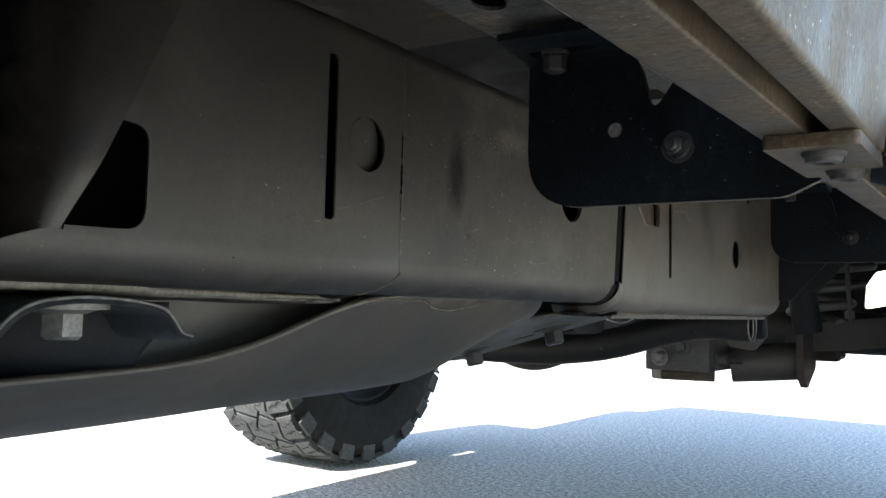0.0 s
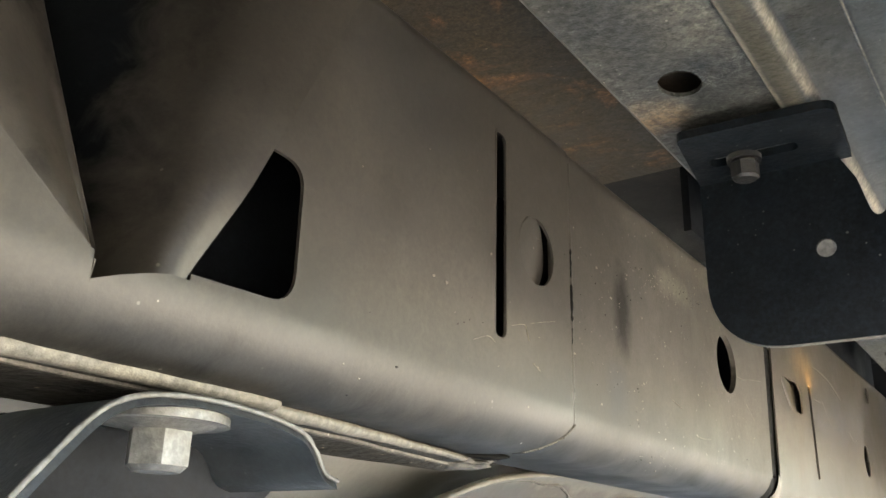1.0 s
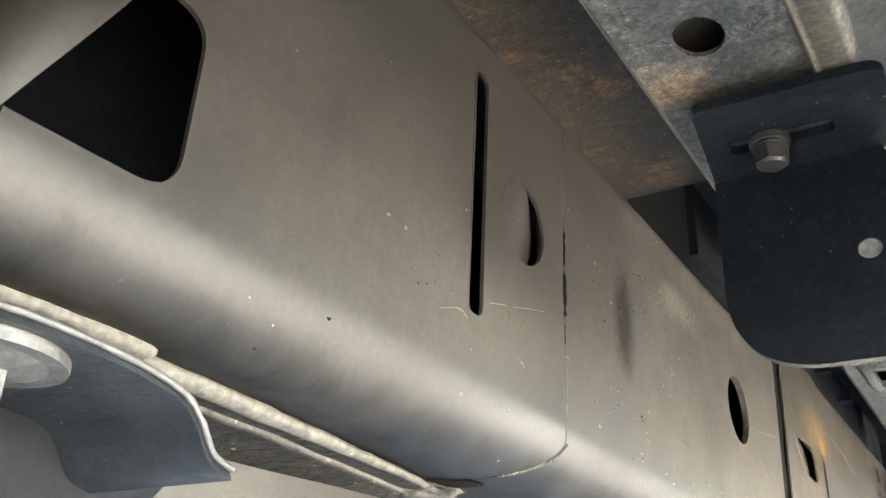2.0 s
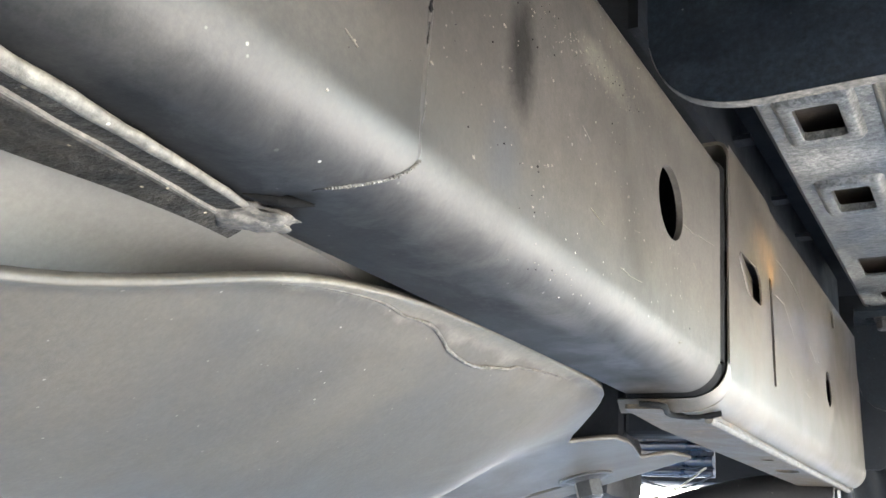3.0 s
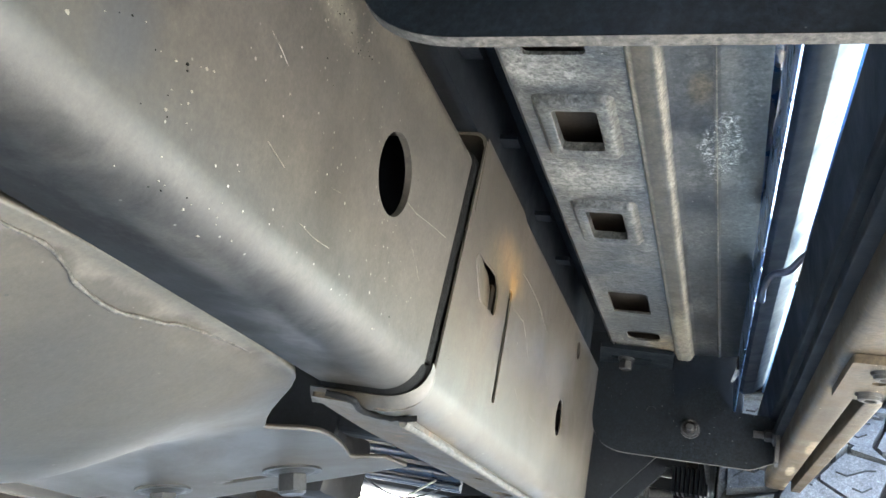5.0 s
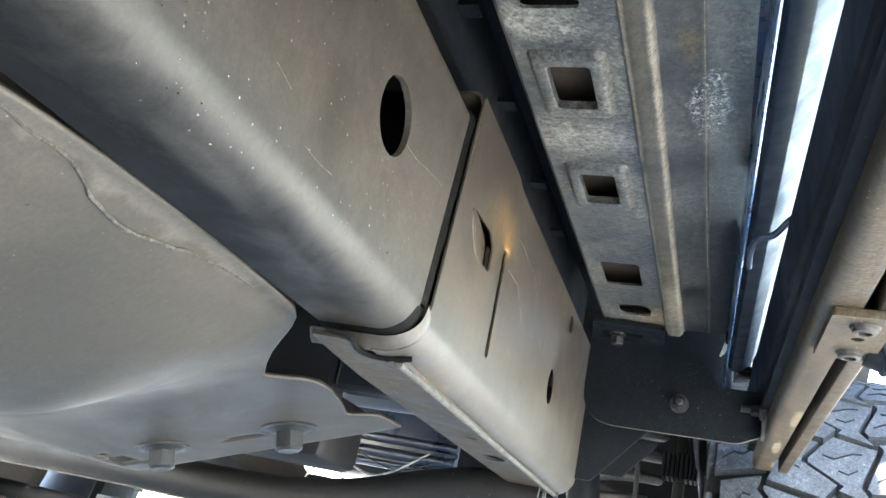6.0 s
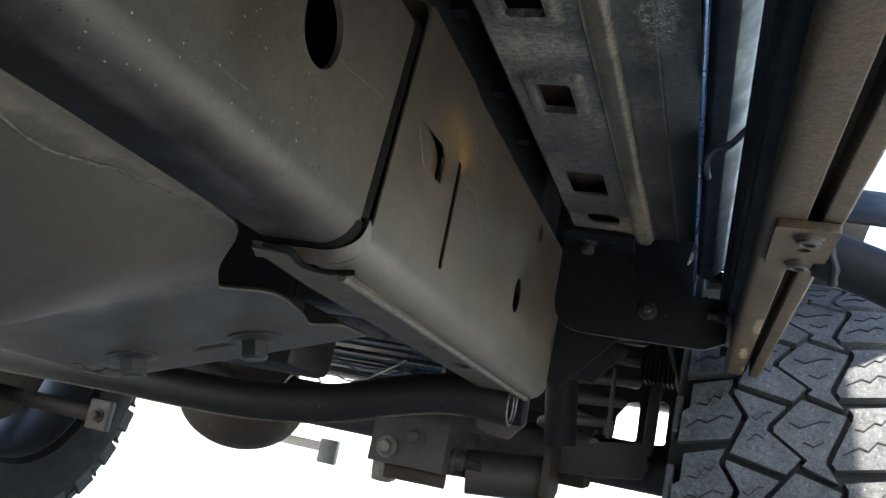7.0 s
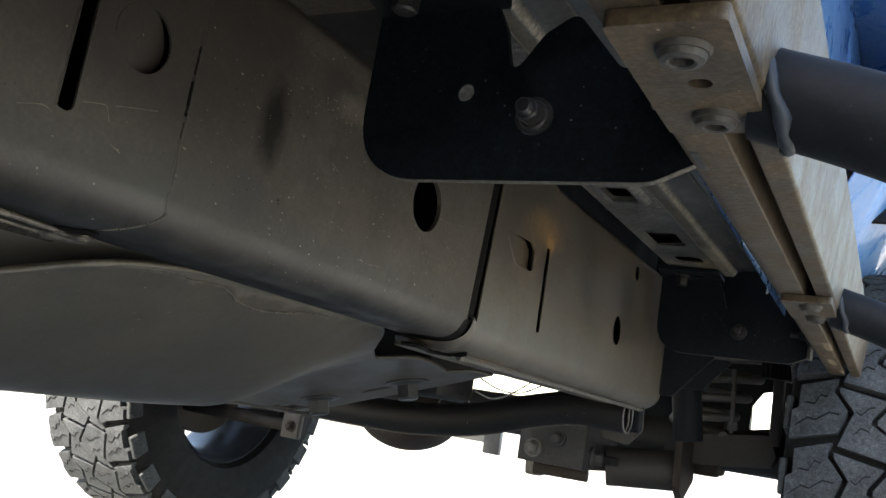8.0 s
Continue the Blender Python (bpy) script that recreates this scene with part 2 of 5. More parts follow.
ALU = material("dusty_aluminium", (0.031, 0.0235, 0.0155), 0.5, metal=0.1, spec=0.35, dust=(0.092, 0.067, 0.039), dust_amount=0.7, dust_scale=24, grain=0.2, bump=0.25, bump_scale=300, specks=1.0, speck_color=(0.46, 0.38, 0.26), streak=0.3, grit=0.2,
               stains_and_shading=(((0.249, 1.745, 0.579), (0.008, 0.035, 0.02), (0.33, 0.27, 0.18), 0.75, 0.3), ((0.243, 1.60, 0.580), (0.006, 0.06, 0.02), (0.30, 0.25, 0.17), 0.65, 0.3), ((0.285, 1.70, 0.579), (0.007, 0.05, 0.02), (0.33, 0.28, 0.2), 0.65, 0.3),
                       ((0.252, 1.42, 0.579), (0.007, 0.05, 0.02), (0.27, 0.21, 0.14), 0.6, 0.3), ((0.285, 1.02, 0.579), (0.007, 0.07, 0.02), (0.020, 0.016, 0.012), 0.6, 0.5), ((0.245, 0.95, 0.579), (0.007, 0.09, 0.02), (0.022, 0.017, 0.012), 0.6, 0.5), ((0.25, 1.25, 0.579), (0.009, 0.06, 0.02), (0.024, 0.019, 0.013), 0.5, 0.5)))
STEEL = material("zinc_steel", (0.12, 0.12, 0.117), 0.42, metal=0.6, dust=(0.13, 0.113, 0.09), dust_amount=0.5, dust_scale=40, bump=0.2)
BLUE = material("blue_body_paint", (0.035, 0.13, 0.32), 0.22, dust=(0.22, 0.27, 0.33), dust_amount=0.35, dust_scale=22, grain=0.05, bump=0.03, coat=0.6)
NAVY = material("bed_paint", (0.006, 0.018, 0.045), 0.22, dust=(0.018, 0.030, 0.05), dust_amount=0.4, dust_scale=22, grain=0.05, bump=0.03)
# Carcass and grooves, much darker than the tread blocks.
GROOVE = material("dark_rubber", (0.0055, 0.006, 0.007), 0.7, spec=0.2, dust=(0.012, 0.0125, 0.013), dust_amount=0.4, dust_scale=30, grain=0.2, bump=0.3, bump_scale=240, grit=0.2)
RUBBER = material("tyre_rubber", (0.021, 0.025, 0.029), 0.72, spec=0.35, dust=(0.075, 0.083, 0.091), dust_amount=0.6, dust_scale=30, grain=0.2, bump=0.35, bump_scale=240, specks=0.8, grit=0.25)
RIMMAT = material("rim_black", (0.02, 0.024, 0.032), 0.3, dust=(0.07, 0.08, 0.1), dust_amount=0.4, dust_scale=14, bump=0.05)
CABLE = material("cable_plastic", (0.02, 0.025, 0.04), 0.35, bump=0.05, dust=(0.08, 0.08, 0.08), dust_amount=0.3)
LIP = material("worn_lip", (0.072, 0.066, 0.056), 0.62, dust=(0.145, 0.129, 0.102), dust_amount=0.6, dust_scale=60, grain=0.25, bump=0.5, bump_scale=160, specks=0.6)
STRAP = material("strap_coat", (0.012, 0.0145, 0.017), 0.45, metal=0.2, dust=(0.036, 0.039, 0.040), dust_amount=0.45, dust_scale=40, grain=0.15, bump=0.2, specks=0.5, grit=0.15)
ASPHALT = material("asphalt", (0.25, 0.258, 0.25), 0.7, dust=(0.34, 0.343, 0.325), dust_amount=0.45, dust_scale=1.3, grain=0.42, grain_scale=75, bump=1.0, bump_scale=75, specks=1.0, speck_color=(0.75, 0.76, 0.75), grit=0.3)

DARKZINC = material("dark_zinc", (0.032, 0.032, 0.033), 0.5, metal=0.3, dust=(0.06, 0.053, 0.044), dust_amount=0.5, dust_scale=60, bump=0.2)
SKIDBOLT = material("black_zinc", (0.017, 0.0175, 0.0185), 0.36, metal=0.2, dust=(0.045, 0.043, 0.040), dust_amount=0.5, dust_scale=60, bump=0.2, specks=0.6)
BLACKTUBE = material("black_tube", (0.0055, 0.0055, 0.006), 0.45, spec=0.22, dust=(0.018, 0.0165, 0.0145), dust_amount=0.4, dust_scale=14, bump=0.1, specks=0.4)
STEELDARK = material("dull_steel", (0.085, 0.085, 0.083), 0.45, metal=0.4, dust=(0.11, 0.10, 0.085), dust_amount=0.5, dust_scale=30, bump=0.15)
PINCH = material("pinch_paint", (0.04, 0.12, 0.26), 0.22, specks=1.0, dust=(0.15, 0.20, 0.26), dust_amount=0.4, dust_scale=40, bump=0.08, coat=0.4)
CAVITY = material("cavity_coat", (0.018, 0.012, 0.008), 0.7, dust=(0.06, 0.042, 0.022), dust_amount=0.5, dust_scale=25, bump=0.2)
BRACKET = material("bracket_coat", (0.0028, 0.0044, 0.0064), 0.46, spec=0.15, dust=(0.0065, 0.0098, 0.0125), dust_amount=0.5, dust_scale=45, grain=0.2, bump=0.25, bump_scale=300, specks=1.0, speck_color=(0.22, 0.22, 0.20), grit=0.3)
EDGE = material("grimy_edge", (0.040, 0.036, 0.031), 0.65, dust=(0.095, 0.084, 0.068), dust_amount=0.6, dust_scale=45, grain=0.3, bump=0.3, bump_scale=200, specks=0.6, grit=0.3)
CHIP = material("bare_chip", (0.115, 0.102, 0.08), 0.6, bump=0.1)
BOTTOM = material("bottom_dirt", (0.016, 0.0120, 0.0072), 0.55, spec=0.35, dust=(0.080, 0.056, 0.030), dust_amount=0.6, dust_scale=30, grain=0.3, bump=0.35, bump_scale=200, rust=0.3, specks=0.8, grit=0.25)
HOLEGREY = material("grey_plug", (0.16, 0.16, 0.155), 0.6, bump=0.1)
BAND = material("caked_dust", (0.058, 0.053, 0.045), 0.7, dust=(0.125, 0.113, 0.094), dust_amount=0.6, dust_scale=50, grain=0.2, bump=0.4, bump_scale=300, specks=0.6, grit=0.2)
GRIME = material("grime", (0.0085, 0.0078, 0.0066), 0.6, spec=0.25, dust=(0.038, 0.032, 0.024), dust_amount=0.5, dust_scale=60, grain=0.4, grain_scale=160, bump=1.0, bump_scale=170, specks=1.0, speck_color=(0.30, 0.25, 0.17), grit=0.3)

ROCKER = material("stone_guard", (0.007, 0.0105, 0.017), 0.45, dust=(0.025, 0.034, 0.047), dust_amount=0.5, dust_scale=40, grain=0.1, bump=0.25, bump_scale=90, specks=0.5, spec=0.35)
PALE = material("pale_plastic_and_sunlit", (0.5, 0.48, 0.44), 0.5, bump=0.05, dust=(0.3, 0.26, 0.2), dust_amount=0.4, dust_scale=60)

SEALANT = material("sealant", (0.0028, 0.0028, 0.0030), 0.6, spec=0.06, dust=(0.012, 0.0115, 0.0105), dust_amount=0.35, dust_scale=120, grain=0.25, grain_scale=400, bump=0.4)
TANK = material("tank_plastic", (0.095, 0.094, 0.089), 0.42, dust=(0.17, 0.155, 0.13), dust_amount=0.4, dust_scale=9, grain=0.04, bump=0.05, grit=0.03)

# ---- building helpers ----


def part(name, bm, mat, parent, label="", smooth=None):
    """Links bm as one mesh object under a thing or part. smooth: the angle in degrees under which edges shade round."""
    me = bpy.data.meshes.new(name)
    bmesh.ops.recalc_face_normals(bm, faces=bm.faces)
    if smooth:
        for f in bm.faces:
            f.smooth = True
        for e in bm.edges:
            if len(e.link_faces) == 2 and e.calc_face_angle(0) > radians(smooth):
                e.smooth = False
    bm.to_mesh(me)
    bm.free()
    me.materials.append(mat)
    ob = new(name, me)
    if parent:
        ob.parent = parent
        ob.matrix_parent_inverse = parent.matrix_world.inverted()
    if label:
        tagged(ob, label)
    return ob


def thing(name, at, label, category, group="", kind=""):
    ob = new(name)
    ob.empty_display_size = 0.05
    ob.location = at
    ob.matrix_world = Matrix.Translation(at)
    return tagged(ob, label, category, group, kind)


def box(bm, x0, x1, y0, y1, z0, z1, bevel=0.0, turn=None):
    geo = bmesh.ops.create_cube(bm, size=1.0)
    vs = geo["verts"]
    m = Matrix.Translation(((x0 + x1) / 2, (y0 + y1) / 2, (z0 + z1) / 2)) @ Matrix.Diagonal((x1 - x0, y1 - y0, z1 - z0, 1))
    bmesh.ops.transform(bm, matrix=(turn or Matrix()) @ m, verts=vs)
    if bevel:
        es = list({e for v in vs for e in v.link_edges})
        bmesh.ops.bevel(bm, geom=es, offset=bevel, segments=2, profile=0.5, affect="EDGES")
    return bm


def rod(bm, a, b, r0, r1=None, seg=24, caps=True):
    """A cylinder or cone from a to b."""
    a, b = Vector(a), Vector(b)
    q = (b - a).to_track_quat("Z", "Y").to_matrix().to_4x4()
    m = Matrix.Translation((a + b) / 2) @ q
    bmesh.ops.create_cone(bm, cap_ends=caps, segments=seg, radius1=r0, radius2=r0 if r1 is None else r1, depth=(b - a).length, matrix=m)
    return bm


def sweep(bm, pts, r, seg=16, caps=True):
    """A round tube along points, r a number or one for each point."""
    pts = [Vector(p) for p in pts]
    rs = r if isinstance(r, (list, tuple)) else [r] * len(pts)
    rings, up = [], Vector((0.13, 0.2, 1)).normalized()
    for i, p in enumerate(pts):
        d = (pts[min(i + 1, len(pts) - 1)] - pts[max(i - 1, 0)]).normalized()
        s = d.cross(up).normalized()
        u = s.cross(d).normalized()
        rings.append([bm.verts.new(p + rs[i] * (math.cos(t) * s + math.sin(t) * u)) for t in (2 * math.pi * k / seg for k in range(seg))])
    for a, b in zip(rings, rings[1:]):
        for k in range(seg):
            bm.faces.new((a[k], a[(k + 1) % seg], b[(k + 1) % seg], b[k]))
    if caps:
        bm.faces.new(rings[0][::-1])
        bm.faces.new(rings[-1])
    return bm


def smooth_path(pts, n=12):
    """Catmull-Rom points through pts."""
    p = [Vector(q) for q in pts]
    p = [2 * p[0] - p[1], *p, 2 * p[-1] - p[-2]]
    out = []
    for i in range(1, len(p) - 2):
        for k in range(n):
            t = k / n
            out.append(0.5 * (2 * p[i] + (p[i + 1] - p[i - 1]) * t + (2 * p[i - 1] - 5 * p[i] + 4 * p[i + 1] - p[i + 2]) * t * t + (3 * p[i] - p[i - 1] - 3 * p[i + 1] + p[i + 2]) * t**3))
    return [*out, p[-2]]


def lathe(bm, profile, centre, seg=64, closed=False):
    """Turns (x, radius) pairs round an axle that runs along x through centre."""
    c = Vector(centre)
    rings = [[bm.verts.new(c + Vector((x, r * math.cos(t), r * math.sin(t)))) for t in (2 * math.pi * k / seg for k in range(seg))] for x, r in profile]
    pairs = list(zip(rings, rings[1:])) + ([(rings[-1], rings[0])] if closed else [])
    for a, b in pairs:
        for k in range(seg):
            bm.faces.new((a[k], a[(k + 1) % seg], b[(k + 1) % seg], b[k]))
    return bm


def plate(bm, outline, holes, place, thick):
    """A flat plate with holes: outline and holes in (u, v), place(u, v, w) gives the point, w runs over the thickness."""
    edges, loops = [], []
    for pts in (outline, *holes):
        vs = [bm.verts.new(place(u, v, 0)) for u, v in pts]
        loops.append(vs)
        edges += [bm.edges.new((vs[i], vs[(i + 1) % len(vs)])) for i in range(len(vs))]
    front = [f for f in bmesh.ops.triangle_fill(bm, use_beauty=True, use_dissolve=False, edges=edges)["geom"] if isinstance(f, bmesh.types.BMFace)]
    twin = {}
    for pts, vs in zip((outline, *holes), loops):
        for (u, v), w in zip(pts, vs):
            twin[w] = bm.verts.new(place(u, v, thick))
    for f in front:
        bm.faces.new([twin[v] for v in reversed(f.verts)])
    for vs in loops:
        for i in range(len(vs)):
            a, b = vs[i], vs[(i + 1) % len(vs)]
            bm.faces.new((a, b, twin[b], twin[a]))
    return bm


def circle(u, v, r, n=20, ru=None):
    return [(u + (ru or r) * math.cos(2 * math.pi * k / n), v + r * math.sin(2 * math.pi * k / n)) for k in range(n)]


def rounded(pts, r, n=6):
    """A polygon with its corners rounded; r a number or one for each corner."""
    rs = r if isinstance(r, (list, tuple)) else [r] * len(pts)
    out = []
    for i, p in enumerate(pts):
        p, a, b = Vector(p), Vector(pts[i - 1]), Vector(pts[(i + 1) % len(pts)])
        if rs[i] <= 0:
            out.append(tuple(p))
            continue
        da, db = (a - p).normalized(), (b - p).normalized()
        half = da.angle(db) / 2
        d = min(rs[i] / math.tan(half), 0.49 * (a - p).length, 0.49 * (b - p).length)
        for k in range(n + 1):
            t = k / n
            out.append(tuple((1 - t) ** 2 * (p + da * d) + 2 * t * (1 - t) * p + t * t * (p + db * d)))
    return out


def extrude_profile(bm, pts, y0, y1, closed=False):
    """A sheet whose section (x, z) runs along y."""
    rows = [[bm.verts.new((x, y, z)) for x, z in pts] for y in (y0, y1)]
    n = len(pts)
    for i in range(n if closed else n - 1):
        bm.faces.new((rows[0][i], rows[0][(i + 1) % n], rows[1][(i + 1) % n], rows[1][i]))
    if closed:
        bm.faces.new(rows[0][::-1])
        bm.faces.new(rows[1])
    return bm


def solid(ob, t, offset=-1.0):
    m = ob.modifiers.new("thickness", "SOLIDIFY")
    m.thickness, m.offset, m.use_even_offset = t, offset, False
    return ob


def bolt(parent, at, axis, size, mat, washer=1.7, length=0.0, name="bolt", label=""):
    """A hexagon-headed bolt: head, round washer under it, and a threaded end where length is given. axis points out of the surface."""
    at, axis = Vector(at), Vector(axis).normalized()
    bm = bmesh.new()
    rod(bm, at + axis * size * 0.25, at + axis * size * 0.95, size * 0.58, seg=6)
    rod(bm, at + axis * size * 0.95, at + axis * size * 1.05, size * 0.52, size * 0.42, seg=18)
    ob = part(name, bm, mat, parent, label, smooth=40)
    bm = bmesh.new()
    rod(bm, at, at + axis * size * 0.22, size * washer * 0.6, seg=32)
    rod(bm, at + axis * size * 0.22, at + axis * size * 0.34, size * washer * 0.48, size * 0.62, seg=32)
    part("washer", bm, mat, ob, smooth=40)
    if length:
        bm = bmesh.new()
        k = int(length / 0.0006)
        sweep(bm, [at + axis * (size + 0.0006 * i) for i in range(k + 1)], [size * (0.36 if i % 2 else 0.31) for i in range(k + 1)], 16)
        part("thread", bm, mat, ob)
    return ob


def step(a, b, x):
    t = min(1.0, max(0.0, (x - a) / (b - a)))
    return t * t * (3 - 2 * t)


# ---- ground ----
bm = bmesh.new()
bmesh.ops.create_grid(bm, x_segments=40, y_segments=40, size=600)
ground = part("ground", bm, ASPHALT, None)
tagged(ground, "grey asphalt parking ground under the vehicle", "ground", kind="structure")

# ---- frame rail ----


def folded(name, x, z, r, sign, depth, y0, y1, mat, parent, steps=30, n=32, thick=0.0025, skip=None):
    """A quarter-round fold and the flange behind it, running along y. x, z: the face and the end height of the upright face;
    sign: 1 for the upper fold, -1 for the lower. y0 and y1 give the ends for the share s of the way round the fold; skip(y, z) leaves out what is cut away."""
    bm = bmesh.new()
    sides = []
    for rr in (r, r - thick):
        prof = [(x - r + rr * math.cos(t), z + sign * rr * math.sin(t), t / (math.pi / 2)) for t in (math.pi / 2 * k / n for k in range(n + 1))]
        prof += [(x - r - (depth - r) * k / 10, z + sign * rr, 1.0) for k in range(1, 11)]
        rows = []
        for px, pz, s in prof:
            a, b = y0(s), y1(s)
            rows.append([bm.verts.new((px, a + (b - a) * (j / steps) ** 0.5, pz)) for j in range(steps + 1)])
        for p, q in zip(rows, rows[1:]):
            for j in range(steps):
                if not (skip and skip((p[j].co.y + p[j + 1].co.y) / 2, (p[j].co.z + q[j].co.z) / 2)):
                    bm.faces.new((p[j], p[j + 1], q[j + 1], q[j]))
        sides.append(rows)
    for e in (0, -1):
        for k in range(len(sides[0]) - 1):
            bm.faces.new((sides[0][k][e], sides[0][k + 1][e], sides[1][k + 1][e], sides[1][k][e]))
    return part(name, bm, mat, parent, smooth=60)


def web(name, outline, holes, x, mat, parent, label="", thick=0.0015):
    bm = bmesh.new()
    plate(bm, outline, holes, lambda y, z, w: Vector((x - w, y, z)), thick)
    return part(name, bm, mat, parent, label, smooth=30)


def dish(name, pts, x, deep, mat, parent):
    """The pressed floor behind a hole: pts its outline in (y, z); deep(y, z) how far it lies behind the face x."""
    bm = bmesh.new()
    cy, cz = sum(p[0] for p in pts) / len(pts), sum(p[1] for p in pts) / len(pts)
    rings = [[bm.verts.new((x - deep(cy + (y - cy) * f, cz + (z - cz) * f), cy + (y - cy) * f, cz + (z - cz) * f)) for y, z in pts] for f in (1.05, 0.99, 0.92, 0.84, 0.75, 0.65, 0.5, 0.35, 0.2, 0.07)]
    n = len(pts)
    for p, q in zip(rings, rings[1:]):
        for k in range(n):
            bm.faces.new((p[k], p[(k + 1) % n], q[(k + 1) % n], q[k]))
    bm.faces.new(rings[-1])
    return solid(part(name, bm, mat, parent, smooth=60), 0.0015, 0.0)


rail = thing("frame_rail", (0, 0.5, 0.49), "dusty black painted steel chassis frame rail with slots", "frame rail")
FRONT_TOP, FRONT_LOW, REAR_TOP, REAR_LOW, SEAM = 0.656, 0.5185, 0.680, 0.510, 0.5755
BEND, FORE_BEND, REAR_BEND = 0.0225, 0.0239, 0.025
PROUD = 0.0016
# forward pressing
slot = rounded([(0.4988, 0.5395), (0.5090, 0.5395), (0.5082, 0.6415), (0.4980, 0.6415)], 0.0048, 5)
moon = circle(0.5385, 0.591, 0.0175, 64)
POCKET_LOW, POCKET_TOP = 0.5105, 0.652


def pocket_left(z):
    return 0.3000 - 0.10 * (z - 0.511)


def pocket_edge(z):
    return 0.3305 + 0.47 * (z - 0.521)


window = rounded([(0.3305, FRONT_LOW), (0.3306, 0.5205), (0.373, 0.5215), (0.373, 0.5715), (pocket_edge(0.5715), 0.5725)], [0.0, 0.0, 0.012, 0.013, 0.0], 8)
def roll_start(z):
    """Where the face begins to turn inwards in front of the pocket."""
    return pocket_left(z) - 0.001 - 1.2 * max(0.0, z - FRONT_LOW)


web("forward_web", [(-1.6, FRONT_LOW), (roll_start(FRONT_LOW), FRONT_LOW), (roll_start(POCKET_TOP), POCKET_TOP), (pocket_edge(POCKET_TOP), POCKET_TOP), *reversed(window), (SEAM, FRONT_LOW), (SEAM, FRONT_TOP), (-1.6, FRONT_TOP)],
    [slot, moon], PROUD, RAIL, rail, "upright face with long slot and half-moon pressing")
# a pressed pocket beside the window: rolled in at its front side, rising to a sharp lip behind
bm = bmesh.new()
rows = []
for i in range(57):
    z = POCKET_LOW - 0.0005 + (0.656 - POCKET_LOW) * i / 56
    yl, ye = pocket_left(z), pocket_edge(z)
    w, back = ye - yl, -0.0005 - (BEND - math.sqrt(BEND**2 - max(0.0, FRONT_LOW - z) ** 2))
    deep, lift = min(0.060, 0.048 + 0.2 * (z - 0.51)), 0.0065 * step(0.514, 0.556, z)
    rs = roll_start(z)
    roll = yl - rs
    sec = smooth_path([(PROUD - 0.0004 + back, rs - 0.003, z), *[(PROUD - 0.0006 + back - 0.33 * roll * u**2, rs + u * roll, z) for u in (0.1, 0.4, 0.65, 0.85, 0.98)], (-0.5 * deep - 0.2 * roll, yl + 0.004, z), (-deep - 0.1 * roll, yl + 0.009, z), (-0.88 * deep, yl + 0.22 * w + 0.004, z),
                       (-0.45 * deep, yl + 0.42 * w + 0.002, z), (-0.09 * deep + 0.1 * lift, yl + 0.61 * w + 0.001, z), (0.001 + back + 0.55 * lift, yl + 0.80 * w, z), (0.001 + back + lift, ye, z)], 6)
    rows.append([bm.verts.new(p) for p in [*sec, (back + lift - 0.0004, ye - 0.0003, z), (PROUD - 0.004 + back, ye - 0.0008, z)]])
for a, b in zip(rows, rows[1:]):
    for k in range(len(a) - 1):
        bm.faces.new((a[k], a[k + 1], b[k + 1], b[k]))
bm.faces.new(rows[0][30:])
part("pocket", bm, POCKET_SHADED, rail, "smooth pressed recess with a sharp rear lip", smooth=50)
dish("slot_floor", slot, PROUD, lambda y, z: 0.0005 + 0.016 * step(0.4985, 0.5105, y), RAIL, rail)
dish("moon_pressing", moon, PROUD, lambda y, z: 0.00075 + 0.0066 * step(-0.0130, 0.019, 0.92 * (y - 0.5385) - 0.38 * (z - 0.591)), RAIL, rail)
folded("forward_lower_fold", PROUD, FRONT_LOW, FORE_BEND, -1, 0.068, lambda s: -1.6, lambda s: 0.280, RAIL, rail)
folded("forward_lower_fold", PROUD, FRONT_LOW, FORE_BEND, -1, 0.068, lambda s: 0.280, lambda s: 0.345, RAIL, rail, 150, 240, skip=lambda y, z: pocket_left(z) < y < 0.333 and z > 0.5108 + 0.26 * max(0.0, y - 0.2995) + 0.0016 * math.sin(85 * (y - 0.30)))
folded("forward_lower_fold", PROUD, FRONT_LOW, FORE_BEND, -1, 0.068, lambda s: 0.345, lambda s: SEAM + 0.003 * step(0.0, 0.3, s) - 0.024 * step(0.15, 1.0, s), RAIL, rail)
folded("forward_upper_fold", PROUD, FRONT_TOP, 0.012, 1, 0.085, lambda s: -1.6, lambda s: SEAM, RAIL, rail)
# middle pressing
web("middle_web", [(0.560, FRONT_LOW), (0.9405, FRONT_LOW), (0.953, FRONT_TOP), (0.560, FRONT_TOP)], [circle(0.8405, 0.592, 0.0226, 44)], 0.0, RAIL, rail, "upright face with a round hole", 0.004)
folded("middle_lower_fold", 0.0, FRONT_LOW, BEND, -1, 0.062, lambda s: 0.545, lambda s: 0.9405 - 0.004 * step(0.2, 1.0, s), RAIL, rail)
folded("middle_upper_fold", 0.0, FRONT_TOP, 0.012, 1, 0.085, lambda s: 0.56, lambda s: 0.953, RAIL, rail)
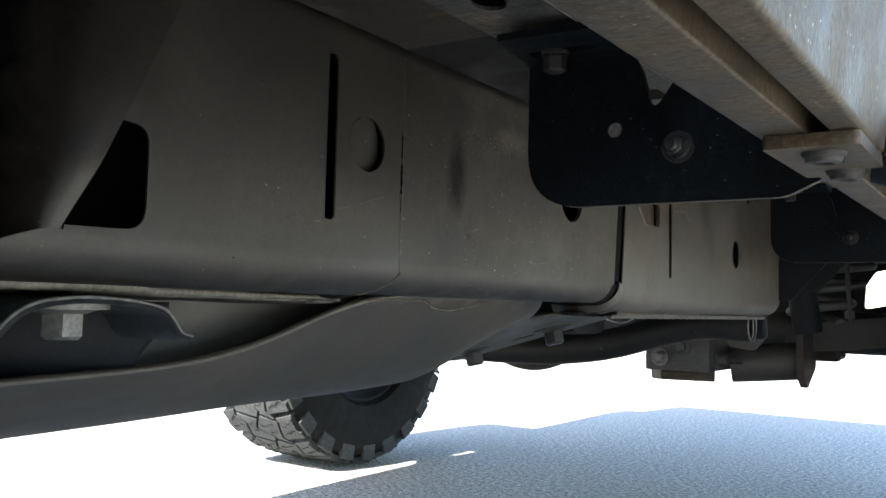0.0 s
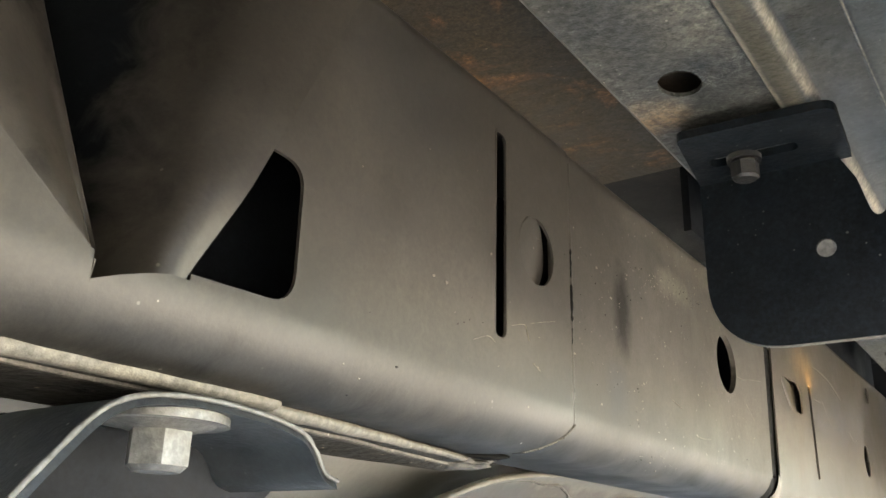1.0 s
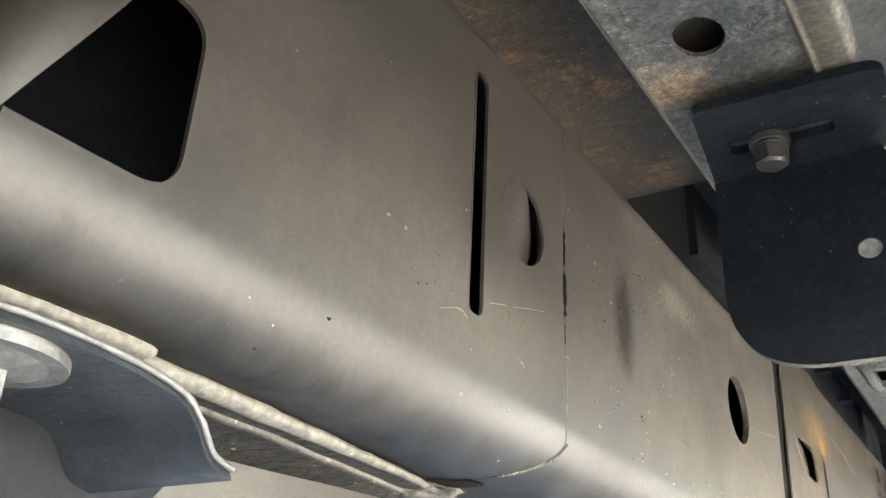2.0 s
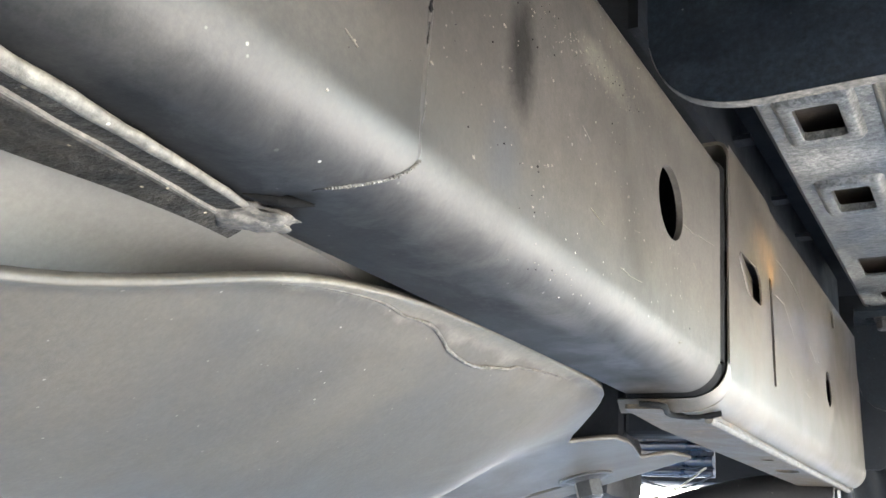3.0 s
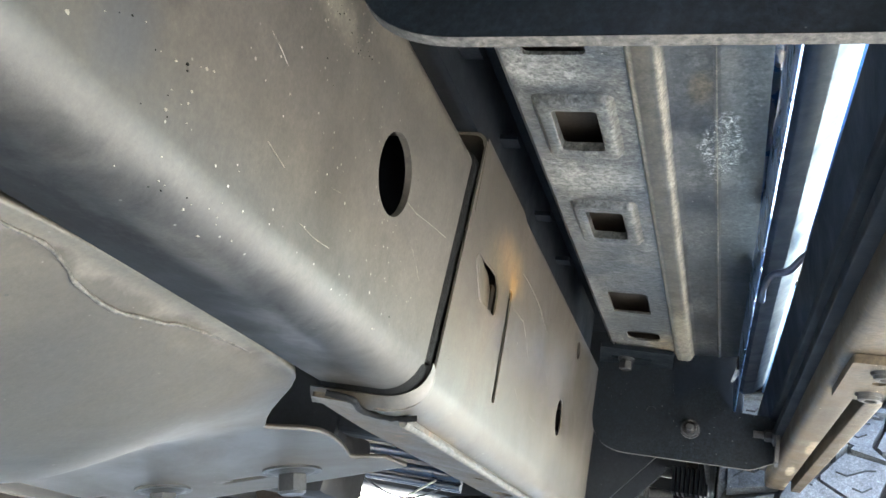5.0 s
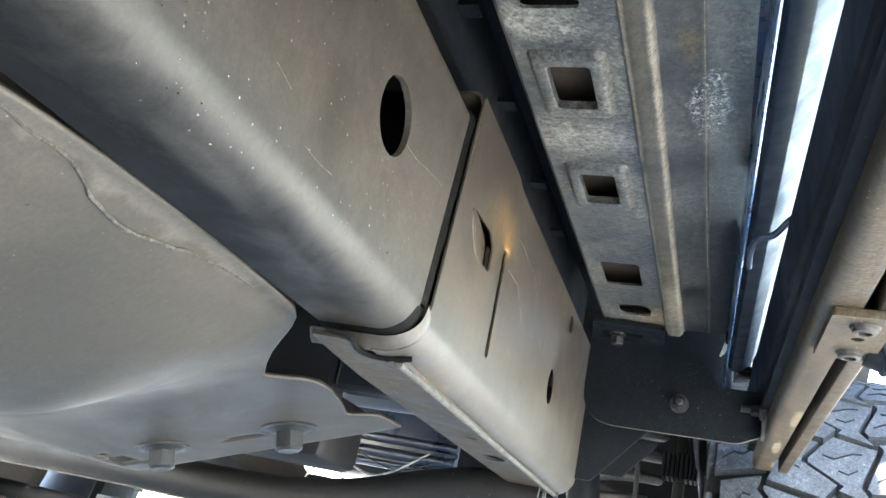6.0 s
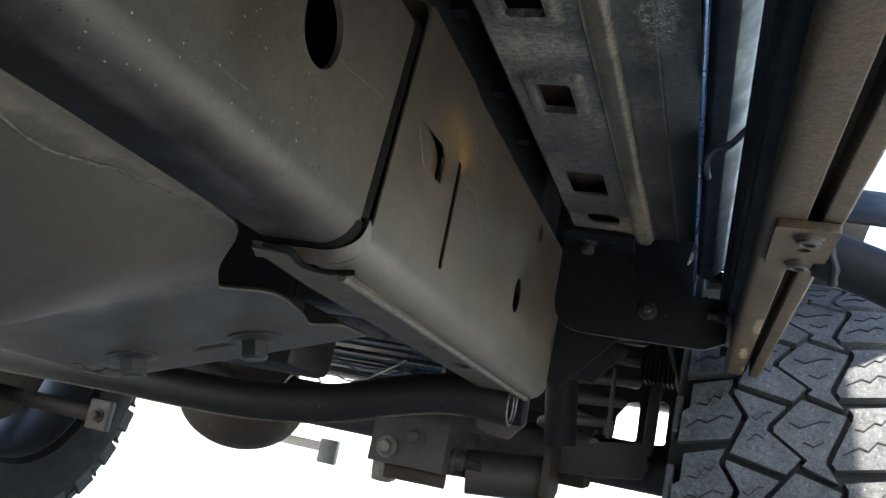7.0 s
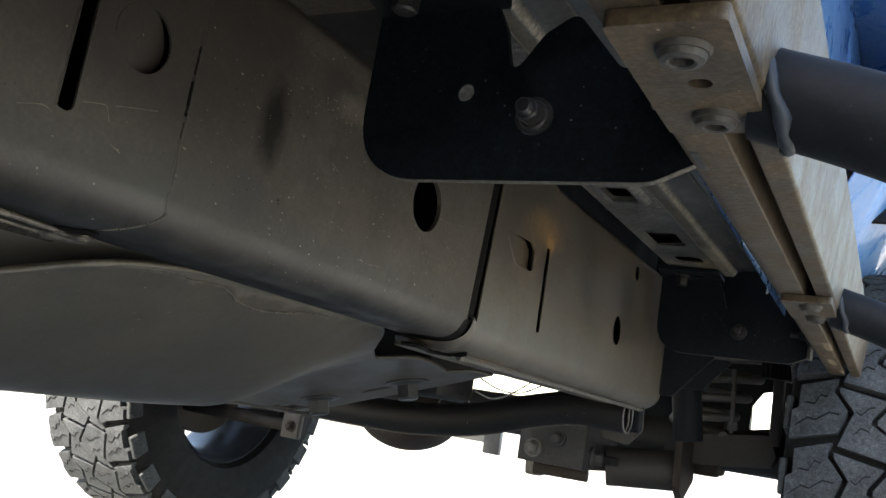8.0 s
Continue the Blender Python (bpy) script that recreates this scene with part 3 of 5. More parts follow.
# rear sleeve
notch = rounded([(0.994, 0.606), (1.018, 0.584), (1.063, 0.5845), (1.0625, 0.606), (1.050, 0.6135), (1.0, 0.611)], [0.004, 0.012, 0.006, 0.008, 0.008, 0.004], 5)
slit = rounded([(1.0945, 0.528), (1.1040, 0.528), (1.1030, 0.6185), (1.0930, 0.6185)], 0.0032, 4)
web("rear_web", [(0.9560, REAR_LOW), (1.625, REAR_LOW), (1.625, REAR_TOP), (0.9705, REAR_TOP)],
    [notch, slit, circle(1.368, 0.572, 0.019, 36, 0.017), circle(1.428, 0.662, 0.010, 24)], 0.002, RAIL_REAR_LIT, rail, "sleeve face with notch, slit and rust stain")
dish("notch_pressing", notch, 0.002, lambda y, z: 0.0004 + 0.0075 * step(-0.022, 0.026, 0.80 * (y - 1.032) + 0.75 * (z - 0.597)), RAIL_REAR_LIT, rail)
dish("slit_floor", slit, 0.002, lambda y, z: 0.016 + 0.004 * step(0.534, 0.529, z), RAIL_REAR_LIT, rail)
folded("rear_lower_fold", 0.002, REAR_LOW, REAR_BEND, -1, 0.030, lambda s: 0.9560 - 0.010 * step(0.2, 1.0, s), lambda s: 1.625 - 0.02 * s, RAIL_REAR_LIT, rail)
folded("rear_upper_fold", 0.002, REAR_TOP, 0.010, 1, 0.085, lambda s: 0.9705, lambda s: 1.625, RAIL_REAR_LIT, rail)
bm = bmesh.new()
rows = []
for k in range(29):
    t = min(1.0, k / 24)
    side = -0.012 * max(0, k - 24)
    c, n = math.cos(t * math.pi / 2), math.sin(t * math.pi / 2)
    pull = 0.010 * step(0.2, 1.0, t)
    row = []
    for f in range(7):
        u = f / 6
        r = (BEND + 0.0030) * (1 - u) + REAR_BEND * u + 0.0012 * math.sin(math.pi * u)
        cx, cz = (-BEND) * (1 - u) + (0.002 - REAR_BEND) * u, FRONT_LOW * (1 - u) + REAR_LOW * u
        row.append(bm.verts.new((cx + r * c + side, 0.9475 - 0.8 * pull + (0.0115 - 0.2 * pull) * u, cz - r * n)))
    row.append(bm.verts.new((row[0].co.x - 0.0016 * c, row[0].co.y + 0.004, row[0].co.z + 0.0016 * n)))
    rows.append(row)
for p, q in zip(rows, rows[1:]):
    for i in range(6):
        bm.faces.new((p[i], p[i + 1], q[i + 1], q[i]))
    bm.faces.new((p[7], p[0], q[0], q[7]))
part("sleeve_lip", bm, RAIL_REAR_LIT, rail, "inturned lip of the sleeve", smooth=60)
bm = bmesh.new()
plate(bm, rounded([(0.972, 0.50), (1.121, 0.50), (1.121, 0.686), (0.972, 0.686)], [0, 0, 0.03, 0], 8), [notch, slit], lambda y, z, w: Vector((0.0023 - w, y, z)), 0.0003)
bmesh.ops.bisect_plane(bm, geom=[*bm.verts, *bm.edges, *bm.faces], plane_co=(0, 0, 0.630), plane_no=(0, 0, -1), clear_outer=True)
part("overlap_tab", bm, RAIL_REAR_LIT, rail, "rounded overlap of the sleeve")
bm = bmesh.new()
box(bm, -0.072, -0.068, -1.6, 0.96, 0.505, 0.664)
box(bm, -0.068, -0.064, 0.96, 1.62, 0.488, 0.69)
part("inner_wall", bm, BLACK, rail)
bm = bmesh.new()
rows = [[bm.verts.new((x + 0.0009 * noise.noise((z * 40, k * 1.7, 0)), y + 0.10 * (z - 0.54), z)) for k, (x, y) in enumerate(((-0.006, 0.934), (-0.0026, 0.9385), (-0.0014, 0.9425), (-0.0008, 0.949), (-0.0012, 0.9545), (-0.006, 0.9595)))] for z in (0.518 + 0.00365 * j for j in range(41))]
for p, q in zip(rows, rows[1:]):
    for k in range(5):
        bm.faces.new((p[k], p[k + 1], q[k + 1], q[k]))
solid(part("joint_sealant", bm, SEALANT, rail, "streaky black sealant in the joint", smooth=60), 0.002, 0)
bm = bmesh.new()
arc = [(-BEND + (BEND - 0.0012) * math.cos(t), FRONT_LOW - (BEND - 0.0012) * math.sin(t)) for t in (math.pi / 2 * k / 20 for k in range(21))] + [(-0.045, 0.4972), (-0.062, 0.4972)]
rows = [[bm.verts.new((x, y + 0.0006 * noise.noise((x * 90, z * 90, 0)), z + d)) for y, d in ((0.930, 0.003), (0.9345, -0.0004), (0.9385, -0.0020), (0.9445, -0.0026), (0.953, 0.0))] for x, z in arc]
for p, q in zip(rows, rows[1:]):
    for k in range(4):
        bm.faces.new((p[k], p[k + 1], q[k + 1], q[k]))
solid(part("fold_sealant", bm, SEALANT, rail, "black sealant round the lower fold", smooth=60), 0.002, 0)
# added boxes behind the joint and the pan's notch, to keep daylight out
bm = bmesh.new()
box(bm, -0.066, -0.012, 0.925, 0.985, 0.506, 0.662, 0.004)
box(bm, -0.14, -0.07, 1.14, 1.17, 0.494, 0.66, 0.004)
box(bm, -0.60, -0.14, 1.14, 1.17, 0.482, 0.66, 0.006)
part("dark_backing", bm, BLACK, rail)

# seam between the forward and middle pressings: a dusty paint edge with a cracked stretch, and stone chips
SEAM_CURVE = [(PROUD, SEAM, 0.654 - (0.654 - FRONT_LOW) * k / 16) for k in range(16)]
SEAM_CURVE += [(PROUD - FORE_BEND + FORE_BEND * math.cos(s * math.pi / 2), SEAM + 0.003 * step(0.0, 0.3, s) - 0.024 * step(0.15, 1.0, s), FRONT_LOW - FORE_BEND * math.sin(s * math.pi / 2)) for s in (k / 24 for k in range(25))]
bm = bmesh.new()
line = smooth_path(SEAM_CURVE, 4)
sweep(bm, [p + Vector((-0.0021, 0.0004 * noise.noise((p.z * 300, p.y * 200, 0)), 0.0)) if p.z > FRONT_LOW + 0.004 else p + (Vector((PROUD - BEND, p.y, FRONT_LOW)) - p).normalized() * 0.0005 for p in line],
      [(0.0026 if p.z > FRONT_LOW + 0.004 else 0.0009) + 0.0003 * noise.noise((p.z * 260, p.y * 260, 3)) for p in line], 14)
part("seam_edge", bm, RAIL, rail, "dusty paint edge along the seam", smooth=60)
bm = bmesh.new()
crumbs = [p for p in smooth_path(SEAM_CURVE, 10) if FRONT_LOW - 0.0236 < p.z < FRONT_LOW - 0.008]
sweep(bm, [p + Vector((0.0003, 0.0009 * noise.noise((i * 0.31, 5, 0)), -0.0001)) for i, p in enumerate(crumbs)], [max(0.00015, 0.0005 + 0.0007 * noise.noise((i * 0.37, 1, 0))) for i in range(len(crumbs))], 7)
part("seam_dust", bm, EDGE, rail, "crumbly dust along the lower seam", smooth=60)
for za, zb, w in ((0.604, 0.587, 0.0009), (0.584, 0.563, 0.0012), (0.560, 0.551, 0.0006)):
    bm = bmesh.new()
    pts = [Vector((PROUD + 0.0001, SEAM - 0.0006 + 0.0005 * noise.noise((k * 0.8, za * 50, 0)), za + (zb - za) * k / 12)) for k in range(13)]
    sweep(bm, pts, [max(0.0001, w * (0.75 + 0.5 * noise.noise((k * 1.7, za * 90, 2))) * min(1.0, 0.3 + 2.2 * math.sin(math.pi * (k + 0.3) / 12.6))) for k in range(13)], 6)
    part("crack", bm, SEALANT, rail, "dark cracked sealer in the seam", smooth=60)
rnd = random.Random(5)
bm = bmesh.new()
bm_dark = bmesh.new()


def chip(target, y, z, size):
    """A small flake on the rail's upright face or lower fold."""
    lift = 0.0016 if y < 0.5755 else 0.0 if y < 0.945 else 0.002
    x = lift
    if y < 0.945 and z < FRONT_LOW:
        x = lift - BEND + math.sqrt(max(0.0, BEND**2 - (FRONT_LOW - z) ** 2))
    a0, n = rnd.random() * 6, rnd.choice((4, 5, 6))
    vs = [target.verts.new((x + 0.0003, y + size * rnd.uniform(0.5, 1.2) * math.cos(a0 + 6.28 * k / n), z + 0.8 * size * rnd.uniform(0.5, 1.2) * math.sin(a0 + 6.28 * k / n))) for k in range(n)]
    low = [target.verts.new(v.co - Vector((0.0008, 0, 0))) for v in vs]
    target.faces.new(vs)
    for k in range(n):
        target.faces.new((vs[k], vs[(k + 1) % n], low[(k + 1) % n], low[k]))


for ya, za, yb, zb, many, spread in ((0.655, 0.614, 0.785, 0.627, 110, 0.005), (0.60, 0.575, 0.66, 0.615, 26, 0.012), (0.60, 0.57, 0.70, 0.56, 14, 0.02), (0.60, 0.545, 0.68, 0.53, 26, 0.010), (0.46, 0.545, 0.48, 0.54, 6, 0.005), (0.66, 0.506, 0.72, 0.505, 16, 0.004),
                                     (0.40, 0.56, 0.56, 0.56, 14, 0.03), (0.70, 0.55, 0.93, 0.56, 24, 0.03), (0.98, 0.56, 1.30, 0.58, 26, 0.04), (1.00, 0.628, 1.06, 0.65, 8, 0.008), (1.2, 0.60, 1.55, 0.57, 16, 0.04)):
    for _ in range(many):
        u = rnd.random()
        y, z = ya + (yb - ya) * u + rnd.gauss(0, spread), za + (zb - za) * u + rnd.gauss(0, spread)
        if not (0.50 < z < 0.65 and not 0.94 < y < 0.97):
            continue
        size = 0.00028 + 0.0008 * rnd.random() ** 3
        dark = rnd.random() < 0.3
        chip(bm_dark if dark else bm, y, max(z, 0.514 if y > 0.95 else 0.50), size * (0.6 if dark else 1.0))
for y, z, size in ((0.538, 0.532, 0.00099), (0.717, 0.514, 0.00072), (0.530, 0.512, 0.00099), (0.708, 0.500, 0.00108), (0.602, 0.564, 0.00049), (0.413, 0.505, 0.00099), (0.402, 0.508, 0.00063), (0.905, 0.53, 0.00059)):
    chip(bm, y, z, 0.75 * size)
for y, z, size in ((0.663, 0.543, 0.00099), (0.664, 0.541, 0.00068), (0.43, 0.512, 0.00081), (0.413, 0.500, 0.00117), (0.745, 0.60, 0.00063)):
    chip(bm_dark, y, z, size)
tagged(part("paint_chips", bm, CHIP, rail, "pale stone chips in the paint"), kind="stuff")
tagged(part("dark_pits", bm_dark, SEALANT, rail, "dark pits in the paint"), kind="stuff")
bm = bmesh.new()
pts = smooth_path([(0.0002, 0.579, 0.5185), (0.0, 0.61, 0.5183), (-0.0002, 0.651, 0.518), (-0.0006, 0.70, 0.5175), (-0.0004, 0.78, 0.5178)], 8)
sweep(bm, [p + Vector((-0.0012, 0, 0)) for p in pts], [0.0004 * math.sin(math.pi * (k + 0.5) / len(pts)) + 0.00005 for k in range(len(pts))], 6)
part("crease", bm, SEALANT, rail, "thin dark crease along the fold", smooth=60)
for lift, ends, sag in ((0.0, ((0.868, 0.573), (0.912, 0.549)), 0.003), (0.002, ((1.112, 0.628), (1.215, 0.572)), 0.004), (0.002, ((1.15, 0.556), (1.18, 0.546)), 0.001), (0.002, ((1.26, 0.60), (1.30, 0.585)), 0.001),
                        (0.002, ((1.035, 0.553), (1.047, 0.561)), 0.0), (0.002, ((1.22, 0.545), (1.262, 0.541)), 0.002), (0.0, ((0.70, 0.584), (0.722, 0.577)), 0.001), (0.0, ((0.775, 0.553), (0.79, 0.556)), 0.0)):
    bm = bmesh.new()
    (ya, za), (yb, zb) = ends
    pts = [Vector((lift - 0.0001, ya + (yb - ya) * k / 16, za + (zb - za) * k / 16 + sag * math.sin(math.pi * k / 16) + 0.0005 * noise.noise((k * 0.9, ya * 40, 0)))) for k in range(17)]
    sweep(bm, pts, [0.00004 + 0.00038 * max(0.0, 0.45 + noise.noise((k * 1.3, za * 70, 4))) * math.sin(math.pi * (k + 0.4) / 16.8) for k in range(17)], 5)
    part("scratch", bm, CHIP, rail, "fine pale scratch", smooth=60)

# lower closing plate under the front section, with its worn edge
lip = smooth_path([(-0.02, -0.9, 0.4945), (-0.022, 0.28, 0.4945), (-0.026, 0.36, 0.4935), (-0.034, 0.45, 0.493), (-0.043, 0.525, 0.4925), (-0.052, 0.566, 0.4935)], 14)
bm = bmesh.new()
rows = []
for p in lip:
    w = 0.0006 * noise.noise((p.y * 25, 0, 0))
    k = 1 - 0.68 * step(0.40, 0.57, p.y)
    rows.append([bm.verts.new(p + Vector((dx, 0, dz + w))) for dx, dz in ((-0.052 * k, 0.003), (0.0, 0.003), (0.0, -0.0015), (-0.0095, -0.0018), (-0.0110, -0.0034), (-0.052 * k, -0.0052))])
for a, b in zip(rows, rows[1:]):
    for k in range(6):
        bm.faces.new((a[k], a[(k + 1) % 6], b[(k + 1) % 6], b[k]))
bm.faces.new(rows[0][::-1])
bm.faces.new(rows[-1])
part("lower_plate", bm, GRIME, rail, "rough grimy lower closing plate", smooth=35)
bm = bmesh.new()
rows = []
for p in smooth_path(lip[:-6], 3):
    n0, n1 = 0.0012 * noise.noise((p.y * 40, 3, 0)), 0.0009 * noise.noise((p.y * 55, 8, 0))
    rows.append([bm.verts.new((p.x + dx, p.y, p.z + dz + 0.0006 * noise.noise((p.y * 25, 0, 0)))) for dx, dz in ((-0.0088 + n1, -0.0010), (-0.0090 + n1, -0.0028), (-0.0099 + n0, -0.0031), (-0.0104 + n0, -0.0020))])
for a, b in zip(rows, rows[1:]):
    for k in range(3):
        bm.faces.new((a[k], a[k + 1], b[k + 1], b[k]))
part("dusty_band", bm, BAND, rail, "pale dust caked along the plate's edge", smooth=60)
bm = bmesh.new()
fine = smooth_path(lip, 4)
sweep(bm, [p + Vector((0.0012 * noise.noise((p.y * 70, 1, 0)), 0, 0.0007 * noise.noise((p.y * 90, 4, 0)))) for p in fine], [(0.0042 + 0.0006 * noise.noise((p.y * 60, 7, 0)) + 0.0003 * noise.noise((p.y * 170, 2, 0))) * (1 - 0.55 * step(0.40, 0.56, p.y)) for p in fine], 12)
for v in bm.verts:
    near = min(lip, key=lambda p: abs(p.y - v.co.y))
    v.co.z = near.z + 0.70 * (v.co.z - near.z)
part("plate_edge", bm, LIP, rail, "chipped bare edge of the lower plate", smooth=60)
bm = bmesh.new()
bmesh.ops.create_icosphere(bm, subdivisions=4, radius=1.0)
for v in bm.verts:
    v.co *= 1 + 0.3 * noise.noise(v.co * 2.3) + 0.16 * noise.noise(v.co * 6.1)
    v.co = Vector((-0.055 + 0.012 * v.co.x, 0.560 + 0.012 * v.co.y + 0.5 * 0.012 * v.co.x, 0.4925 + 0.0042 * v.co.z))
part("weld_bead", bm, EDGE, rail, "lumpy weld at the plate's end", smooth=60)
# the gap's shade, laid on as a thin black strip
bm = bmesh.new()
sweep(bm, [Vector((-0.0455 + 0.016 * k / 12, 0.5475 + 0.017 * k / 12 + 0.0006 * noise.noise((k * 0.9, 0, 0)), 0.4942)) for k in range(13)], [0.0002 + 0.0021 * math.sin(math.pi * (k + 0.5) / 13) for k in range(13)], 8)
part("weld_gap", bm, SEALANT, rail, "black strip for the shade in the weld's gap", smooth=60)
# bottom closing plate of the rear section with its weld seam
bm = bmesh.new()
plate(bm, rounded([(-0.012, 0.966), (-0.033, 0.962), (-0.038, 0.944), (-0.034, 0.922), (-0.058, 0.918), (-0.066, 1.02), (-0.066, 1.60), (-0.018, 1.60)], [0.004, 0.008, 0.008, 0.004, 0.004, 0.01, 0.0, 0.02]),
      [circle(-0.040, 1.345, 0.018, 24, 0.012), circle(-0.036, 1.235, 0.006, 14)], lambda u, v, w: Vector((u, v, 0.4865 - w)), 0.003)
part("bottom_plate", bm, BOTTOM, rail, "bottom plate with two drain holes", smooth=30)
bm = bmesh.new()
sweep(bm, [(-0.0155 + 0.0008 * noise.noise((k * 0.7, 0, 0)), 0.966 + 0.0079 * k, 0.4830) for k in range(80)], [0.0030 + 0.0004 * math.sin(k * 2.1) + 0.0006 * noise.noise((k * 0.4, 3, 0)) for k in range(80)], 10)
part("weld_seam", bm, EDGE, rail, "dusty weld seam", smooth=60)
bm = bmesh.new()
edge = smooth_path([(-0.006, 0.963, 0.4865), (-0.016, 0.961, 0.4845), (-0.031, 0.958, 0.4840), (-0.036, 0.944, 0.4840), (-0.031, 0.917, 0.4845), (-0.044, 0.909, 0.4850)], 8)
sweep(bm, edge, [0.0021 + 0.0007 * noise.noise((k * 0.5, 6, 0)) for k in range(len(edge))], 8)
part("plate_sealant", bm, SEALANT, rail, "black sealant along the plate's front edge", smooth=60)
# the rail's rear end: gusset and upswept part over the axle
bm = bmesh.new()
plate(bm, rounded([(-0.02, 0.70), (0.06, 0.70), (0.098, 0.60), (0.022, 0.512), (-0.02, 0.512)], [0, 0, 0.004, 0.012, 0]), [], lambda u, v, w: Vector((u, 1.618 + w, v)), 0.006)
part("end_gusset", bm, BLACK, rail, "black end gusset plate", smooth=30)
bm = bmesh.new()
sweep(bm, smooth_path([(-0.06, 1.63, 0.63), (-0.06, 1.75, 0.68), (-0.06, 1.95, 0.78), (-0.06, 2.3, 0.82), (-0.06, 2.9, 0.78)], 8), 0.05, 16)
part("upswept_rear", bm, CHASSIS, rail)

bm = bmesh.new()
box(bm, -0.150, -0.012, 1.585, 1.600, 0.448, 0.486, 0.004)
part("tube_bracket", bm, BLACK, rail, "dark bracket between rail and crossmember")

# ---- skid plate under the tank ----


def along(pts, y):
    """Straight steps between (y, value) pairs."""
    for (a, va), (b, vb) in zip(pts, pts[1:]):
        if y <= b:
            return va + (vb - va) * (y - a) / (b - a)
    return pts[-1][1]


EDGE_Z = ((-1.6, 0.436), (0.30, 0.444), (0.445, 0.450), (0.49, 0.455), (0.535, 0.466), (0.60, 0.487), (0.65, 0.4955), (0.70, 0.4995), (0.80, 0.5010), (1.4, 0.5010))
EDGE_X = ((-1.6, -0.070), (0.895, -0.070), (0.915, -0.0715), (0.930, -0.076), (0.940, -0.083), (0.950, -0.093), (0.97, -0.109), (1.0, -0.128), (1.025, -0.142), (1.038, -0.150), (1.043, -0.150), (1.052, -0.141),
          (1.062, -0.130), (1.076, -0.1225), (1.10, -0.122), (1.13, -0.127), (1.16, -0.134), (1.180, -0.140), (1.186, -0.138), (1.194, -0.124), (1.202, -0.116), (1.258, -0.112))
BOTTOM_Z = ((-1.6, 0.39), (0.40, 0.388), (0.62, 0.392), (0.84, 0.398), (1.0, 0.405), (1.4, 0.405))


TONGUE_Y = ((-0.66, 1.50), (-0.43, 1.215), (-0.36, 1.15), (-0.285, 1.075), (-0.15, 1.035), (0.0, 1.03))


def skid_height(x, y):
    zt = sum(along(EDGE_Z, y + d) for d in (-0.03, -0.015, 0, 0.015, 0.03)) / 5
    zb = along(BOTTOM_Z, y)
    a = min(1.0, max(0.0, (-0.070 - x) / 0.17))
    width = 0.10 + 0.07 * noise.noise((y * 7, 5, 0)) + 0.04 * noise.noise((y * 31, 2, 0))
    wall = zb + (zt - zb) * ((1 - a) ** 1.45) - 0.0035 * (1 - step(0.0, 0.05, a)) + 0.002 * (1 - step(width - 0.03, width, a)) * step(0.5, 0.66, y)
    tongue = max(0.461 + 0.27 * (x + 0.203), zb - 0.006)
    crease = along(TONGUE_Y, x)
    return wall + (tongue - wall) * step(crease - 0.17, crease + 0.005, y)


skid = thing("skid_plate", (-0.3, 0.4, 0.40), "dusty black pressed steel skid plate under the fuel tank", "skid plate")
ys = [-1.5, -1.0, -0.6, -0.3] + [-0.1 + 0.0125 * k for k in range(76)] + [0.845 + 0.0045 * k for k in range(92)]
bm = bmesh.new()
rows = []
for y in ys:
    xr = along(EDGE_X, y)
    row = []
    for k in range(61):
        s = (k / 60) ** 1.5
        x = xr + (-0.66 - xr) * s
        back = 0.20 * max(0.0, -0.112 - x) * step(1.10, 1.258, y)
        row.append(bm.verts.new((x, y + back, skid_height(x, y) + (0.0025 * noise.noise((x * 6, y * 5, 0)) if y < 1.0 else 0))))
    rows.append(row)
for a, b in zip(rows, rows[1:]):
    for k in range(60):
        q = (a[k], a[k + 1], b[k + 1], b[k])
        c = sum((v.co for v in q), Vector()) / 4
        lens = 1.213 < c.y < 1.283 and -0.42 - 0.22 * (c.y - 1.211) < c.x < -0.42 + 0.42 * (c.y - 1.211)
        if not lens and not (-0.285 < c.x < -0.238 and abs(c.y - (1.222 - 0.2 * (c.x + 0.26))) < 0.0045):
            bm.faces.new(q)
solid(part("pan", bm, SKID, skid, "smooth pan with notched rear tongue", smooth=60), 0.004, 1.0)
# pale bead: dust, with the ridge's highlight put into its colour
border = smooth_path([(0.0, y, a) for y, a in ((0.60, 0.02), (0.659, 0.033), (0.688, 0.054), (0.713, 0.056), (0.739, 0.089), (0.769, 0.108), (0.792, 0.090), (0.816, 0.074), (0.849, 0.056), (0.88, 0.045), (0.905, 0.02))], 10)
bm = bmesh.new()
crest = [(-0.070 - 0.17 * p.z, p.y + 0.0012 * noise.noise((p.y * 140, 0, 0)), skid_height(-0.070 - 0.17 * p.z, p.y) - 0.0002) for p in border]
sweep(bm, crest, [0.0004 + 0.0011 * math.sin(math.pi * k / (len(crest) - 1)) * (0.7 + 0.6 * noise.noise((k * 0.33, 5, 0))) for k in range(len(crest))], 8)
part("crease", bm, EDGE, skid, "dusty crease below the rim, its highlight in the pale colour", smooth=60)
up = Vector((0.27, 0, -1))
bolt(skid, (-0.205, 1.205, 0.464), up, 0.0245, SKIDBOLT, 1.85, label="black hex bolt with a broad washer")
bolt(skid, (-0.345, 1.222, 0.426), up, 0.0245, SKIDBOLT, 1.85, label="black hex bolt with a broad washer")

